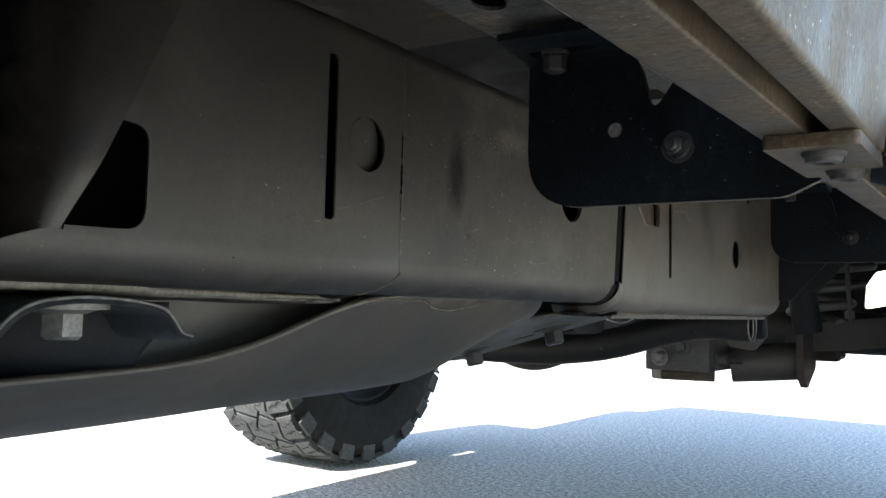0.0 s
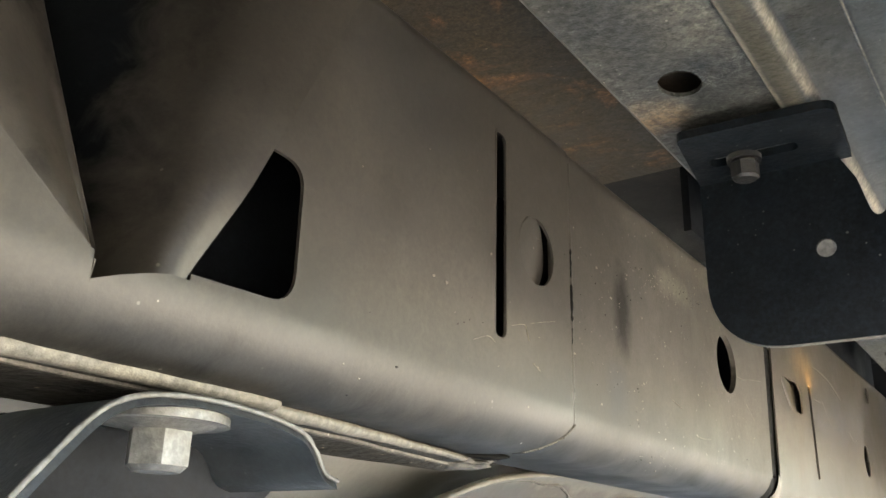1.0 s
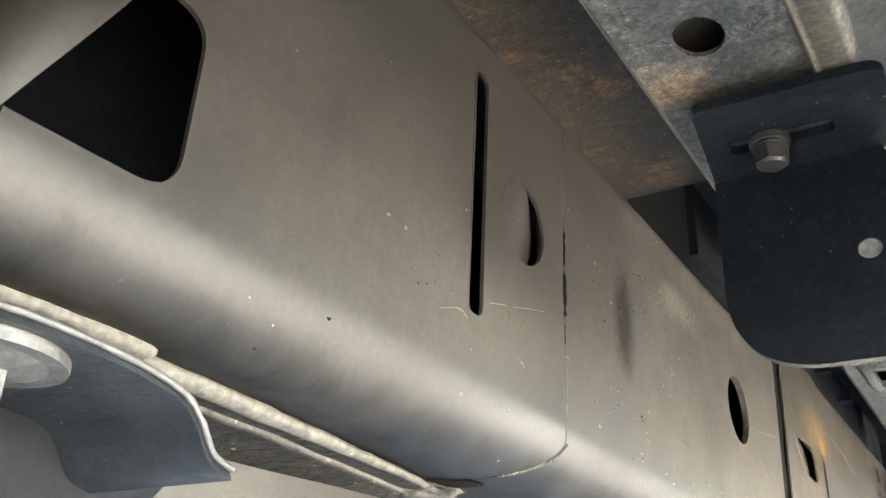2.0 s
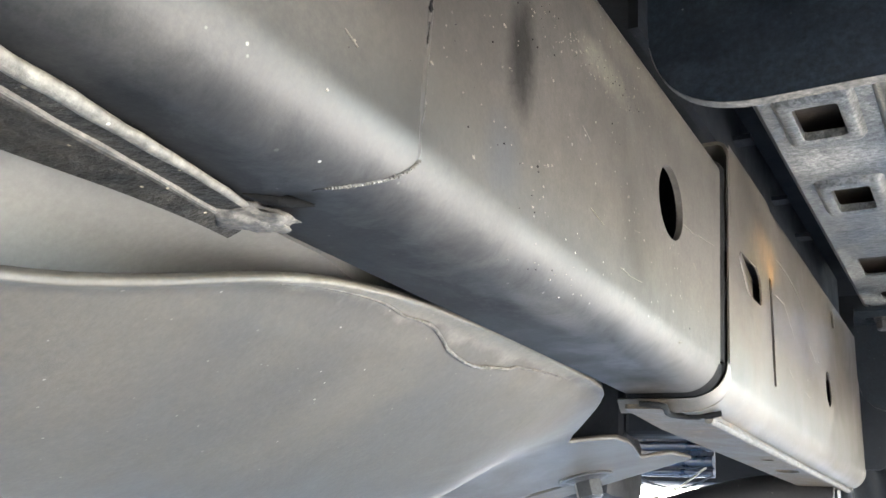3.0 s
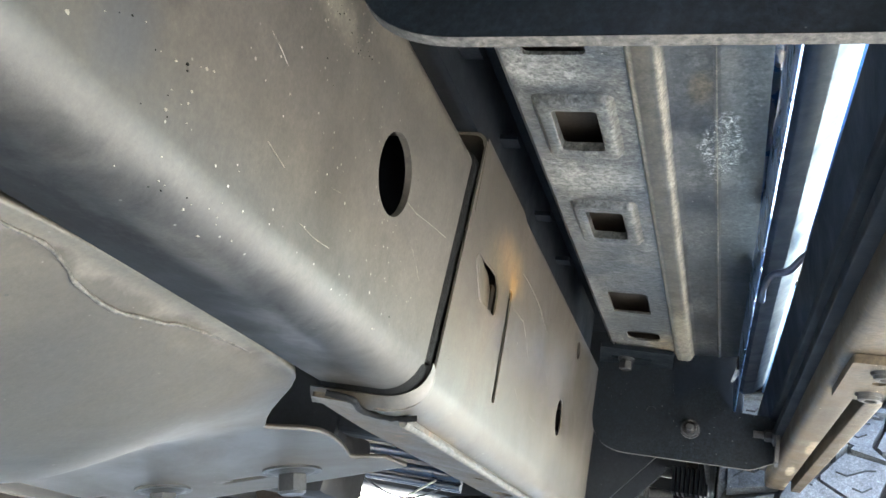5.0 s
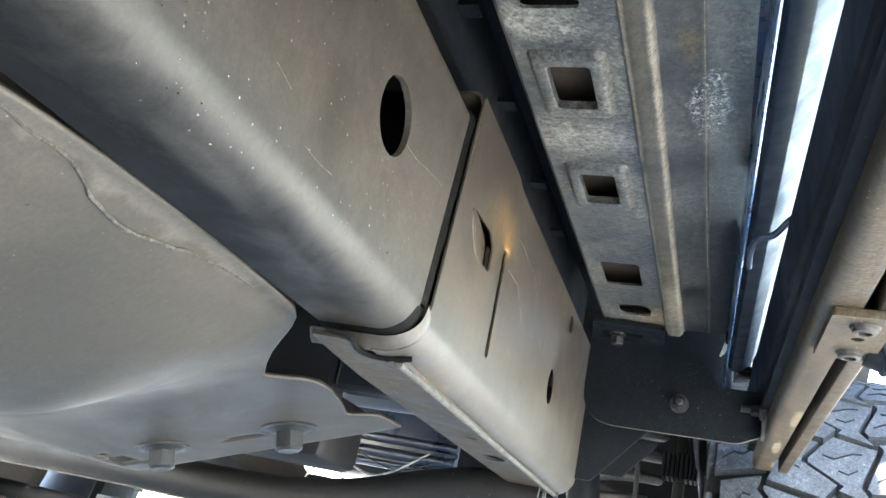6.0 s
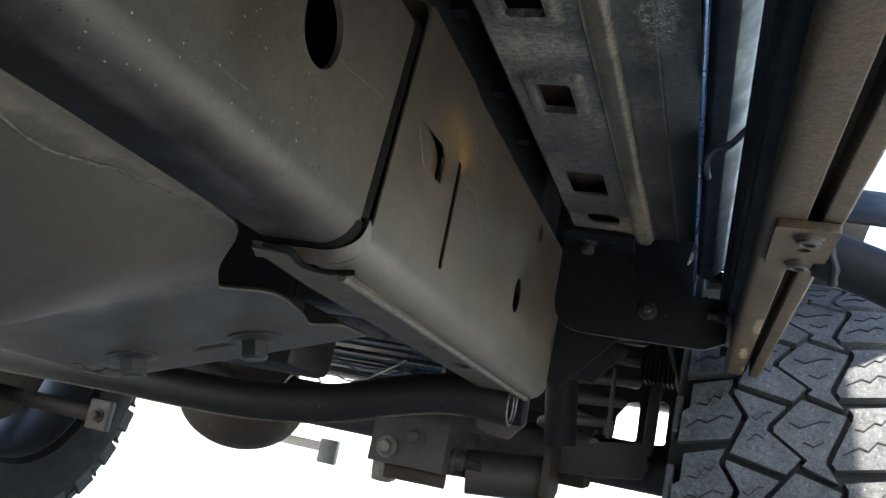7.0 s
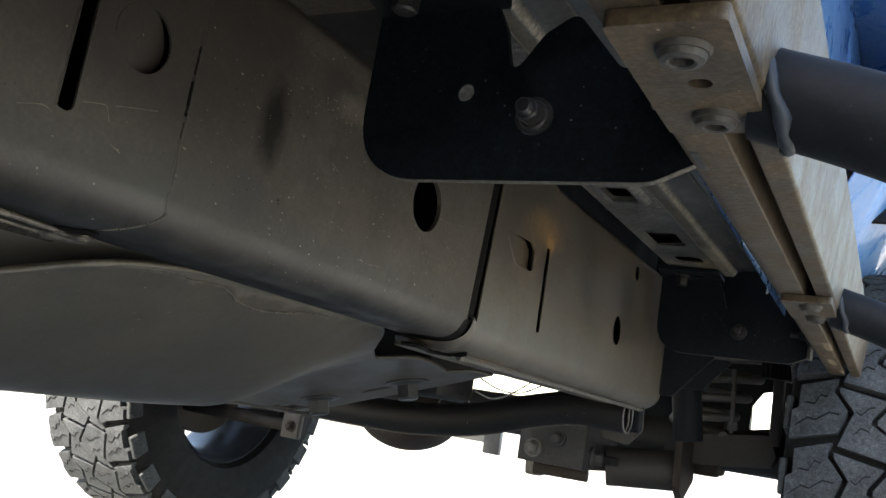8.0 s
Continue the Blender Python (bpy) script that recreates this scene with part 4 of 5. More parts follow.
# ---- fuel tank above the skid plate ----
tank = thing("fuel_tank", (-0.4, 0.2, 0.48), "smooth grey plastic fuel tank above the skid plate", "fuel tank")
bm = bmesh.new()
rows = []
for j in range(41):
    y = -1.5 + 2.30 * j / 40
    end = step(0.60, 0.80, y)
    rows.append([bm.verts.new((-0.076 - 0.048 * (k / 12) ** 1.6 - 0.012 * math.sin(math.pi * k / 12) - 0.05 * end, y, 0.502 + (along(EDGE_Z, y) - 0.506) * k / 12)) for k in range(13)] + [bm.verts.new((-0.165, y, 0.437 + 0.068 * step(0.58, 0.76, y))), bm.verts.new((-0.9, y, 0.437 + 0.068 * step(0.58, 0.76, y))), bm.verts.new((-0.9, y, 0.66)), bm.verts.new((-0.12, y, 0.66))])
n = len(rows[0])
for a, b in zip(rows, rows[1:]):
    for k in range(n):
        bm.faces.new((a[k], a[(k + 1) % n], b[(k + 1) % n], b[k]))
bm.faces.new(rows[0][::-1])
bm.faces.new(rows[-1])
part("tank_shell", bm, TANK, tank, smooth=60)

# ---- front strap that holds the skid plate ----
strap = thing("skid_mount_strap", (-0.03, 0.36, 0.44), "worn steel mount strap with a large hex bolt under the rail", "mount strap")
bm = bmesh.new()
line = smooth_path([(0, 0.285, 0.440), (0, 0.305, 0.466), (0, 0.322, 0.483), (0, 0.345, 0.4885), (0, 0.375, 0.488), (0, 0.396, 0.4845), (0, 0.404, 0.479), (0, 0.4095, 0.472), (0, 0.4165, 0.4695)], 8)
rows = []
for i, p in enumerate(line):
    d = (line[min(i + 1, len(line) - 1)] - line[max(i - 1, 0)]).normalized()
    nrm = Vector((0, -d.z, d.y))
    rows.append([bm.verts.new(p + nrm * w + Vector((x, 0, 0))) for x, w in ((-0.014, 0.0), (-0.012, -0.003), (-0.075, -0.003), (-0.075, 0.0))])
for a, b in zip(rows, rows[1:]):
    for k in range(4):
        bm.faces.new((a[k], a[(k + 1) % 4], b[(k + 1) % 4], b[k]))
bm.faces.new(rows[0][::-1])
bm.faces.new(rows[-1])
part("strap", bm, STRAP, strap, smooth=50)
bm = bmesh.new()
rows = []
for i in range(15):
    v = i / 14
    z = 0.487 - 0.041 * v
    yr = 0.440 - 0.012 * step(0.2, 0.8, v)
    rows.append([bm.verts.new((-0.064 - 0.016 * v**2 - 0.035 * (1 - u) ** 2, 0.318 + (yr - 0.318) * u, z)) for u in (k / 16 for k in range(17))])
for a, b in zip(rows, rows[1:]):
    for k in range(16):
        bm.faces.new((a[k], a[k + 1], b[k + 1], b[k]))
solid(part("foot", bm, BLACK, strap, "dark foot of the strap down to the skid rim", smooth=60), 0.003, 0)
bm = bmesh.new()
sweep(bm, [p + Vector((-0.013, 0, 0)) for p in line], [0.0009 + 0.0003 * noise.noise((k * 0.5, 0, 0)) for k in range(len(line))], 8)
part("worn_edge", bm, STEELDARK, strap, "bare worn edge of the strap", smooth=60)
bolt(strap, (-0.036, 0.356, 0.4868), (0, 0, -1), 0.018, STEEL, 2.0, label="hex bolt with a thick washer")

# ---- sill underside, pinch weld and rocker ----
sill = thing("rocker_sill", (0.1, 0.5, 0.675), "dirty primed sill underside with square holes and blue edge", "sill")
SILL_Z = 0.676
squares = [(0.067, 0.846, 0.018, 0.0185), (0.0700, 0.9445, 0.0142, 0.0255), (0.0710, 1.095, 0.0140, 0.026), (0.0695, 1.298, 0.0190, 0.031)]
holes = [rounded([(x - a, y - b), (x + a, y - b), (x + a, y + b), (x - a, y + b)], 0.004, 3) for x, y, a, b in squares]
holes.append(rounded([(0.056, 1.393), (0.092, 1.393), (0.092, 1.428), (0.056, 1.428)], 0.012, 4))
holes.append(circle(0.069, 0.572, 0.014, 20, 0.011))
bm = bmesh.new()
plate(bm, [(0.036, -0.9), (0.106, -0.9), (0.106, 1.472), (0.048, 1.472), (0.036, 1.44)], holes, lambda u, v, w: Vector((u, v, SILL_Z + w)), 0.0025)
part("inner_strip", bm, SILL, sill, "dirty strip with square holes", smooth=30)
bm = bmesh.new()
extrude_profile(bm, [(0.106, 0.676), (0.109, 0.6705), (0.1115, 0.6695), (0.121, 0.6695), (0.1235, 0.671), (0.127, 0.677), (0.130, 0.678), (0.152, 0.679), (0.154, 0.6775), (0.156, 0.679), (0.183, 0.681)], -0.9, 1.472)
solid(part("ribbed_strip", bm, SILL_OUTER, sill, "dusty ribbed strip", smooth=50), 0.0025, 1.0)
bm = bmesh.new()
extrude_profile(bm, [(0.036, 0.6765), (0.032, 0.680), (0.030, 0.70), (0.020, 0.75)], -0.9, 1.46)
solid(part("inner_flange", bm, SILL, sill, smooth=50), 0.002, 1.0)
for x, y, a, b in squares[1:3]:
    bm = bmesh.new()
    def ring(e, f, r):
        return rounded([(x - a - e, y - b - f), (x + a + e, y - b - f), (x + a + e, y + b + f), (x - a - e, y + b + f)], r, 4)
    loops = [[bm.verts.new((u, v, SILL_Z - d)) for u, v in pts] for pts, d in ((ring(0.0115, 0.0135, 0.007), 0.0), (ring(0.0100, 0.0120, 0.006), 0.0016), (ring(0.0085, 0.0105, 0.005), 0.0042), (ring(0.0070, 0.0090, 0.004), 0.0050), (ring(0.0010, 0.0010, 0.004), 0.0048), (ring(0, 0, 0.004), 0.0040), (ring(0, 0, 0.004), 0.0))]
    for p, q in zip(loops, loops[1:]):
        for k in range(len(p)):
            bm.faces.new((p[k], p[(k + 1) % len(p)], q[(k + 1) % len(q)], q[k]))
    part("pressed_collar", bm, SILL, sill, smooth=50)
bm = bmesh.new()
extrude_profile(bm, [(0.1850, 0.684), (0.1872, 0.646), (0.1884, 0.644), (0.1896, 0.646), (0.1896, 0.684)], -0.9, 1.60, closed=True)
part("pinch_weld", bm, PINCH, sill, "blue painted pinch weld flange")
bm = bmesh.new()
extrude_profile(bm, [(0.188, 0.672), (0.196, 0.664), (0.206, 0.666), (0.216, 0.676), (0.221, 0.69), (0.224, 0.72), (0.226, 0.80)], -0.9, 1.56)
solid(part("rocker_panel", bm, ROCKER, sill, "dark blue stone-guarded rocker panel", smooth=60), 0.002, 1.0)
bm = bmesh.new()
extrude_profile(bm, [(0.1886, 0.6708), (0.1925, 0.6668), (0.196, 0.6632), (0.2005, 0.6636), (0.2050, 0.6650)], -0.9, 1.56)
solid(part("rocker_edge", bm, PINCH, sill, "blue painted lower edge of the rocker", smooth=60), 0.0006, 1.0)
bm = bmesh.new()
box(bm, 0.032, 0.182, -0.9, 1.46, 0.694, 0.698)
box(bm, 0.030, 0.185, 1.462, 1.470, 0.684, 0.78)
part("inner_sill", bm, CAVITY, sill, "brown inner sill seen through the holes")

for ob in sill.children:
    outer = ob.name.startswith(("pinch_weld", "rocker_"))
    ob.data.transform(Matrix(((1, -0.0235, 0, 0.0236), (0, 1, 0, 0), (0, 0, 1, 0.0035), (0, 0, 0, 1))) if outer else Matrix.Translation((0, 0, 0.006)))

# ---- body shell ----
body = thing("truck_body", (-0.55, 0.4, 0.76), "blue painted vehicle body seen from beneath", "vehicle body")
bm = bmesh.new()
box(bm, -1.30, 0.03, -2.6, 0.80, 0.745, 0.765)
part("floor_panel", bm, FLOOR, body, "brown stained floor panel")
bm = bmesh.new()
box(bm, -1.30, 0.024, 0.80, 3.0, 0.745, 0.765)
box(bm, -0.012, -0.006, 0.80, 1.55, 0.69, 0.745)
for y in (0.90, 1.02, 1.16, 1.27):
    box(bm, -0.006, 0.008, y, y + 0.014, 0.712, 0.716)
part("floor_panel", bm, BLACK, body, "black coated floor panel with small clips")
for x0, x1 in ((0.205, 0.228), (-1.35, -1.32)):
    bm = bmesh.new()
    box(bm, x0, x1, -2.9, 1.62, 0.80, 1.15, 0.004)
    box(bm, x0 - 0.02, x1 - 0.02, -0.9, 1.5, 1.15, 1.85, 0.004)
    box(bm, x0, x1, 2.78, 3.3, 0.70, 1.15, 0.004)
    box(bm, x0, x1, 1.62, 2.78, 0.97, 1.15, 0.004)
    part("side_panel", bm, BLUE, body, smooth=30)
bm = bmesh.new()
box(bm, -1.35, 0.228, -2.9, 3.3, 1.15, 1.17, 0.004)
box(bm, -1.35, 0.208, -0.9, 1.5, 1.85, 1.88, 0.004)
part("upper_shell", bm, BLUE, body, smooth=30)
for y0, y1, top in ((-2.95, -2.9, 1.15), (-0.92, -0.9, 1.85), (1.5, 1.52, 1.85), (3.3, 3.35, 1.15)):
    bm = bmesh.new()
    box(bm, -1.35, 0.228, y0, y1, 0.80 if y0 > 3 else 0.62 if top < 1.5 else 1.15, top, 0.004)
    part("end_panel", bm, BLACK if y0 > 3 else BLUE, body, smooth=30)
for sgn in (1, -1):
    bm = bmesh.new()
    extrude_profile(bm, [(-0.565 + sgn * (min(x, 0.44 if sgn > 0 else 0.35) + 0.565), z) for x, z in ((0.215, 0.775), (0.236, 0.79), (0.262, 0.84), (0.31, 0.93), (0.38, 1.02), (0.43, 1.09), (0.44, 1.16), (0.22, 1.17))], 1.50, 2.95)
    solid(part("rear_fender", bm, BLUE, body, "blue painted rear fender", smooth=60), 0.003, 0)
for sgn in (1, -1):
    bm = bmesh.new()
    rows = []
    for k in range(5):
        v = k / 4
        x = -0.565 + sgn * (0.785 + (0.24 if sgn > 0 else 0.10) * v)
        rows.append([bm.verts.new((x, 2.22 - (0.60 - 0.01 * v) * math.cos(radians(a)), 0.42 + (0.60 - 0.01 * v) * math.sin(radians(a)))) for a in ((46 if sgn > 0 else 32) + (110 if sgn > 0 else 116) * j / 24 for j in range(25))])
    for a, b in zip(rows, rows[1:]):
        for j in range(24):
            bm.faces.new((a[j], a[j + 1], b[j + 1], b[j]))
    solid(part("wheel_flare", bm, BLACK, body, "black plastic wheel arch flare", smooth=60), 0.006, 0)
# unseen screens, added to hold back light from the front
for x0, x1 in ((0.03, 0.20), (-1.33, -1.16)):
    bm = bmesh.new()
    box(bm, x0, x1, -0.34, -0.31, 0.20, 0.80, 0.01)
    part("front_light_screen", bm, BLACK, body, "unseen black screen added behind the front wheel")
# unseen panel, added to stop light coming in under the front
bm = bmesh.new()
box(bm, -1.30, 0.20, -2.60, -2.57, 0.22, 0.76, 0.01)
part("front_light_block", bm, BLACK, body, "unseen black panel added ahead of the front axle against light")
for name, spans in (("wheel_house", (-0.13, 0.185, 1.63, 1.66, 0.60, 0.76)), ("wheel_house_side", (0.136, 0.144, 1.66, 2.78, 0.62, 1.16))):
    bm = bmesh.new()
    box(bm, *spans, 0.003)
    part(name, bm, BLACK, body, "black inner wheel house panel")
# added stand-in for the dark background of the spring, daylight through two openings
bm = bmesh.new()
plate(bm, [(-0.16, 0.425), (0.150, 0.425), (0.150, 0.75), (-0.16, 0.75)], [rounded([(0.000, 0.507), (0.054, 0.518), (0.052, 0.606), (0.026, 0.600), (0.004, 0.566)], 0.008, 4), rounded([(0.081, 0.516), (0.117, 0.520), (0.116, 0.608), (0.100, 0.618), (0.077, 0.584)], 0.008, 4)],
      lambda u, v, w: Vector((u, 2.50 + w, v)), 0.012)
part("dark_back_panel", bm, BLACK, body, "added black panel with two openings behind the spring")
# added screen: hides the lit floor so the cavity looks dark
bm = bmesh.new()
box(bm, -0.62, -0.075, 1.07, 1.62, 0.575, 0.583, 0.003)
part("cavity_screen", bm, BLACK, body, "added black screen darkening the cavity behind the tank")

# ---- dark things behind the axle ----
bumper = thing("rear_bumper", (-0.56, 3.2, 0.80), "black rear bumper behind the axle", "bumper")
bm = bmesh.new()
box(bm, -1.3, -0.12, 3.1, 3.28, 0.595, 0.90, 0.02)
box(bm, -0.125, 0.18, 3.1, 3.28, 0.67, 0.90, 0.02)
part("bar", bm, BLACK, bumper, smooth=30)
for x in (-0.95, -0.17):
    bm = bmesh.new()
    box(bm, x, x + 0.03, 2.95, 3.12, 0.80, 0.90, 0.004)
    part("stay", bm, CHASSIS, bumper)
# added block that covers bright ground beyond the spring
bm = bmesh.new()
box(bm, -0.50, -0.10, 3.14, 3.20, 0.43, 0.60, 0.008)
part("dark_filler", bm, BLACK, bumper, "added black block filling the gap below the bumper")
shaft = thing("drive_shaft", (-0.62, 1.2, 0.48), "dark drive shaft running to the differential", "drive shaft")
bm = bmesh.new()
rod(bm, (-0.62, 0.6, 0.54), (-0.74, 2.1, 0.44), 0.04, seg=24)
part("tube", bm, CHASSIS, shaft, smooth=50)

# ---- step brackets ----


def step_bracket():
    br = thing("step_bracket", (0.14, 0.679, 0.565), "flat black steel step bracket bolted under the sill", "bracket", "step brackets")
    bm = bmesh.new()
    outline = rounded([(0.042, 0.674), (0.042, 0.5625), (0.226, 0.5635), (0.250, 0.575), (0.250, 0.626), (0.203, 0.627), (0.174, 0.6615), (0.156, 0.6500), (0.1385, 0.6245), (0.131, 0.655), (0.121, 0.674)],
                      [0.0, 0.045, 0.03, 0.004, 0.004, 0.008, 0.008, 0.02, 0.006, 0.012, 0.008], 14)
    plate(bm, outline, [circle(0.1108, 0.616, 0.0055, 16)], lambda u, v, w: Vector((u, 0.677 + w, v)), 0.005)
    part("web", bm, BRACKET, br, smooth=30)
    bm = bmesh.new()
    low = [p for p in outline if p[1] < 0.600 and p[0] < 0.2495]
    rows = [[bm.verts.new((u + 0.0003 * (u - 0.13) / 0.1, 0.6768 + d, v - 0.0004)) for d in (0.0, 0.0008, 0.0046, 0.0054)] for u, v in low]
    for p, q in zip(rows, rows[1:]):
        for k in range(3):
            bm.faces.new((p[k], p[k + 1], q[k + 1], q[k]))
    part("worn_edge", bm, EDGE, br, "dusty worn lower edge", smooth=60)
    # a pale disc stands in for daylight seen through the hole
    bm = bmesh.new()
    rod(bm, (0.1108, 0.6786, 0.616), (0.1108, 0.6806, 0.616), 0.0054, seg=16)
    part("plug", bm, HOLEGREY, br, "pale plastic plug")
    bm = bmesh.new()
    plate(bm, rounded([(0.042, 0.680), (0.052, 0.608), (0.135, 0.612), (0.130, 0.680)], [0, 0.006, 0.010, 0]), [rounded([(0.058, 0.642), (0.108, 0.643), (0.108, 0.654), (0.058, 0.654)], 0.005, 4)], lambda u, v, w: Vector((u, v, 0.6690 + w)), 0.005)
    part("top_flange", bm, BRACKET, br, "scuffed black flange", smooth=30)
    bolt(br, (0.078, 0.648, 0.669), (0, 0, -1), 0.014, SKIDBOLT, 1.15)
    bm = bmesh.new()
    plate(bm, rounded([(0.652, 0.571), (0.682, 0.571), (0.682, 0.630), (0.652, 0.630)], 0.004), [], lambda u, v, w: Vector((0.250 + w, u, v)), 0.004)
    part("end_flange", bm, DARKZINC, br, "worn end flange")
    bolt(br, (0.157, 0.677, 0.600), (0, -1, 0), 0.0125, SKIDBOLT, 1.45, 0.006, "nut", "dark zinc nut with bolt end")
    bolt(br, (0.250, 0.664, 0.602), (-1, 0, 0), 0.012, DARKZINC, 1.5, 0.012, "nut")
    return br


bracket = step_bracket()
far_bracket = copy_thing(bracket, pose(0.111, 1.519, 0.5715))
for ob in far_bracket.children:
    # black disc here: this hole's shade put in as colour
    if ob.name.startswith("plug"):
        ob.data = ob.data.copy()
        ob.data.materials[0] = BLACK
        tagged(ob, "black hole plug")
    if ob.name.startswith("nut"):
        ob.data = ob.data.copy()
        ob.data.materials[0] = BLACKTUBE

# ---- side step: slotted extrusion, clamp plates, tubes ----
side_step = thing("side_step", (0.262, 0.6, 0.59), "dusty aluminium side step with a slotted underside", "side step")
Z = 0.579
bm = bmesh.new()
prof = rounded([(0.236, Z + 0.026), (0.236, Z), (0.262, Z), (0.262, Z + 0.020), (0.271, Z + 0.020), (0.271, Z), (0.2845, Z), (0.294, Z + 0.075), (0.278, Z + 0.080), (0.262, Z + 0.040)],
               [0.002, 0.009, 0.0015, 0.001, 0.001, 0.0015, 0.003, 0.004, 0.003, 0.003], 5)
extrude_profile(bm, prof, -0.9, 1.80, closed=True)
part("extrusion", bm, ALU, side_step, "dusty slotted aluminium extrusion", smooth=25)
bm = bmesh.new()
prof = rounded([(0.2275, Z + 0.022), (0.2262, Z + 0.030), (0.233, Z + 0.032), (0.233, Z + 0.040), (0.2245, Z + 0.041), (0.222, Z + 0.044), (0.224, Z + 0.047), (0.217, Z + 0.088), (0.262, Z + 0.090), (0.262, Z + 0.022)], 0.0015, 3)
extrude_profile(bm, prof, -0.9, 1.79, closed=True)
part("inner_cover", bm, BLACK, side_step, "black ribbed inner cover", smooth=25)


def clamp(y):
    bm = bmesh.new()
    plate(bm, rounded([(0.2435, y - 0.052), (0.2835, y - 0.052), (0.2835, y + 0.052), (0.2435, y + 0.052)], 0.003), [circle(0.266, y - 0.002, 0.0045, 14)],
          lambda u, v, w: Vector((u, v, Z - 0.0065 + w)), 0.006)
    cp = part("clamp_plate", bm, ALU, side_step, "drilled clamp plate", smooth=30)
    for dy in (-0.032, 0.032):
        bm = bmesh.new()
        at = Vector((0.266, y + dy, Z - 0.0065))
        rod(bm, at, at + Vector((0, 0, -0.0022)), 0.0098, 0.0090, seg=28)
        cup = [(0.0082, 0.0022), (0.0076, 0.0045), (0.0052, 0.0052), (0.0042, 0.0047), (0.0040, 0.001)]
        rings = [[bm.verts.new(at + Vector((r * math.cos(t), r * math.sin(t), -d))) for t in (2 * math.pi * k / 24 for k in range(24))] for r, d in cup]
        for p, q in zip(rings, rings[1:]):
            for k in range(24):
                bm.faces.new((p[k], p[(k + 1) % 24], q[(k + 1) % 24], q[k]))
        bm.faces.new(rings[-1])
        part("screw", bm, DARKZINC, cp, "round socket screw", smooth=40)
    bm = bmesh.new()
    ay = y + 0.042
    sweep(bm, smooth_path([(0.282, ay, Z + 0.006), (0.33, ay, Z - 0.010), (0.40, ay, Z - 0.040), (0.52, ay, Z - 0.09)], 6), 0.019, 20)
    tube = part("step_arm", bm, BLACK, side_step, "black round step arm", smooth=50)
    bm = bmesh.new()
    ring = [Vector((0.2865 - 0.006 * math.sin(a) + 0.0006 * math.sin(7 * a), ay + 0.0195 * math.cos(a), Z + 0.004 + 0.0195 * math.sin(a))) for a in (2 * math.pi * k / 60 for k in range(61))]
    sweep(bm, ring, [0.0030 + 0.0003 * math.sin(k * 1.05) + 0.0008 * noise.noise((k * 0.3, ay, 0)) for k in range(61)], 10)
    part("weld", bm, ROCKER, tube, "rippled weld", smooth=60)


clamp(0.556)
clamp(1.089)
bm = bmesh.new()
sweep(bm, smooth_path([(0.52, -0.9, Z - 0.09), (0.52, 0.2, Z - 0.09), (0.52, 1.2, Z - 0.09), (0.48, 1.4, Z - 0.07)], 8), 0.024, 20)
part("step_tube", bm, BLACK, side_step, "black outer step tube", smooth=50)

# the step stands a little askew to the rail
for ob in side_step.children_recursive:
    ob.data.transform(Matrix(((1, -0.020, 0, 0.0214), (0, 1, 0, 0), (0, 0.018, 1, -0.0193), (0, 0, 0, 1))))

# ---- rear wheels ----
AX_Y, AX_Z, TYRE_R = 2.22, 0.42, 0.42


PITCH = 2 * math.pi * TYRE_R / 24


def zigzag(middle, swing, phase):
    """A groove line: a long slant and a short jog back in each pitch. Gives (place along, place across) for any place along."""
    def at(u):
        f = (u / PITCH + phase) % 1.0
        return middle + swing * ((2 * f / 0.68 - 1) if f < 0.68 else 1 - 2 * (f - 0.68) / 0.32)
    return at


def tread_block(low, high, skew, gap, sipes):
    """One tread block between two groove lines, bent round the tyre, and the thin dark sipes in its face. Faces of the second material are the sipes."""
    def edge(line, shift, off):
        us = [gap + (PITCH - 2 * gap) * k / 12 for k in range(13)]
        return [(u + shift, line(u + shift) + off) for u in us]

    def place(u, v, w):
        r = TYRE_R - w - 0.35 * max(0, abs(v) - 0.10) ** 2 * 4
        an = (u - PITCH / 2) / TYRE_R
        return Vector((v, -r * math.cos(an), r * math.sin(an)))
    bm = plate(bmesh.new(), edge(low, 0.0, 0.0045) + edge(high, skew, -0.0045)[::-1], [], place, 0.018)
    bmesh.ops.recalc_face_normals(bm, faces=bm.faces)
    for pts in sipes:
        pts = [(u, low(u) + (high(u) - low(u)) * w) for u, w in ((PITCH * a + skew * w, w) for a, w in pts)]
        rows = [[bm.verts.new(place(u + d, v, -0.0012)) for d in (-0.0011, 0.0011)] + [bm.verts.new(place(u + d, v, 0.002)) for d in (0.0011, -0.0011)] for u, v in pts]
        for p, q in zip(rows, rows[1:]):
            for k in range(4):
                bm.faces.new((p[k], p[(k + 1) % 4], q[(k + 1) % 4], q[k])).material_index = 1
    return bm


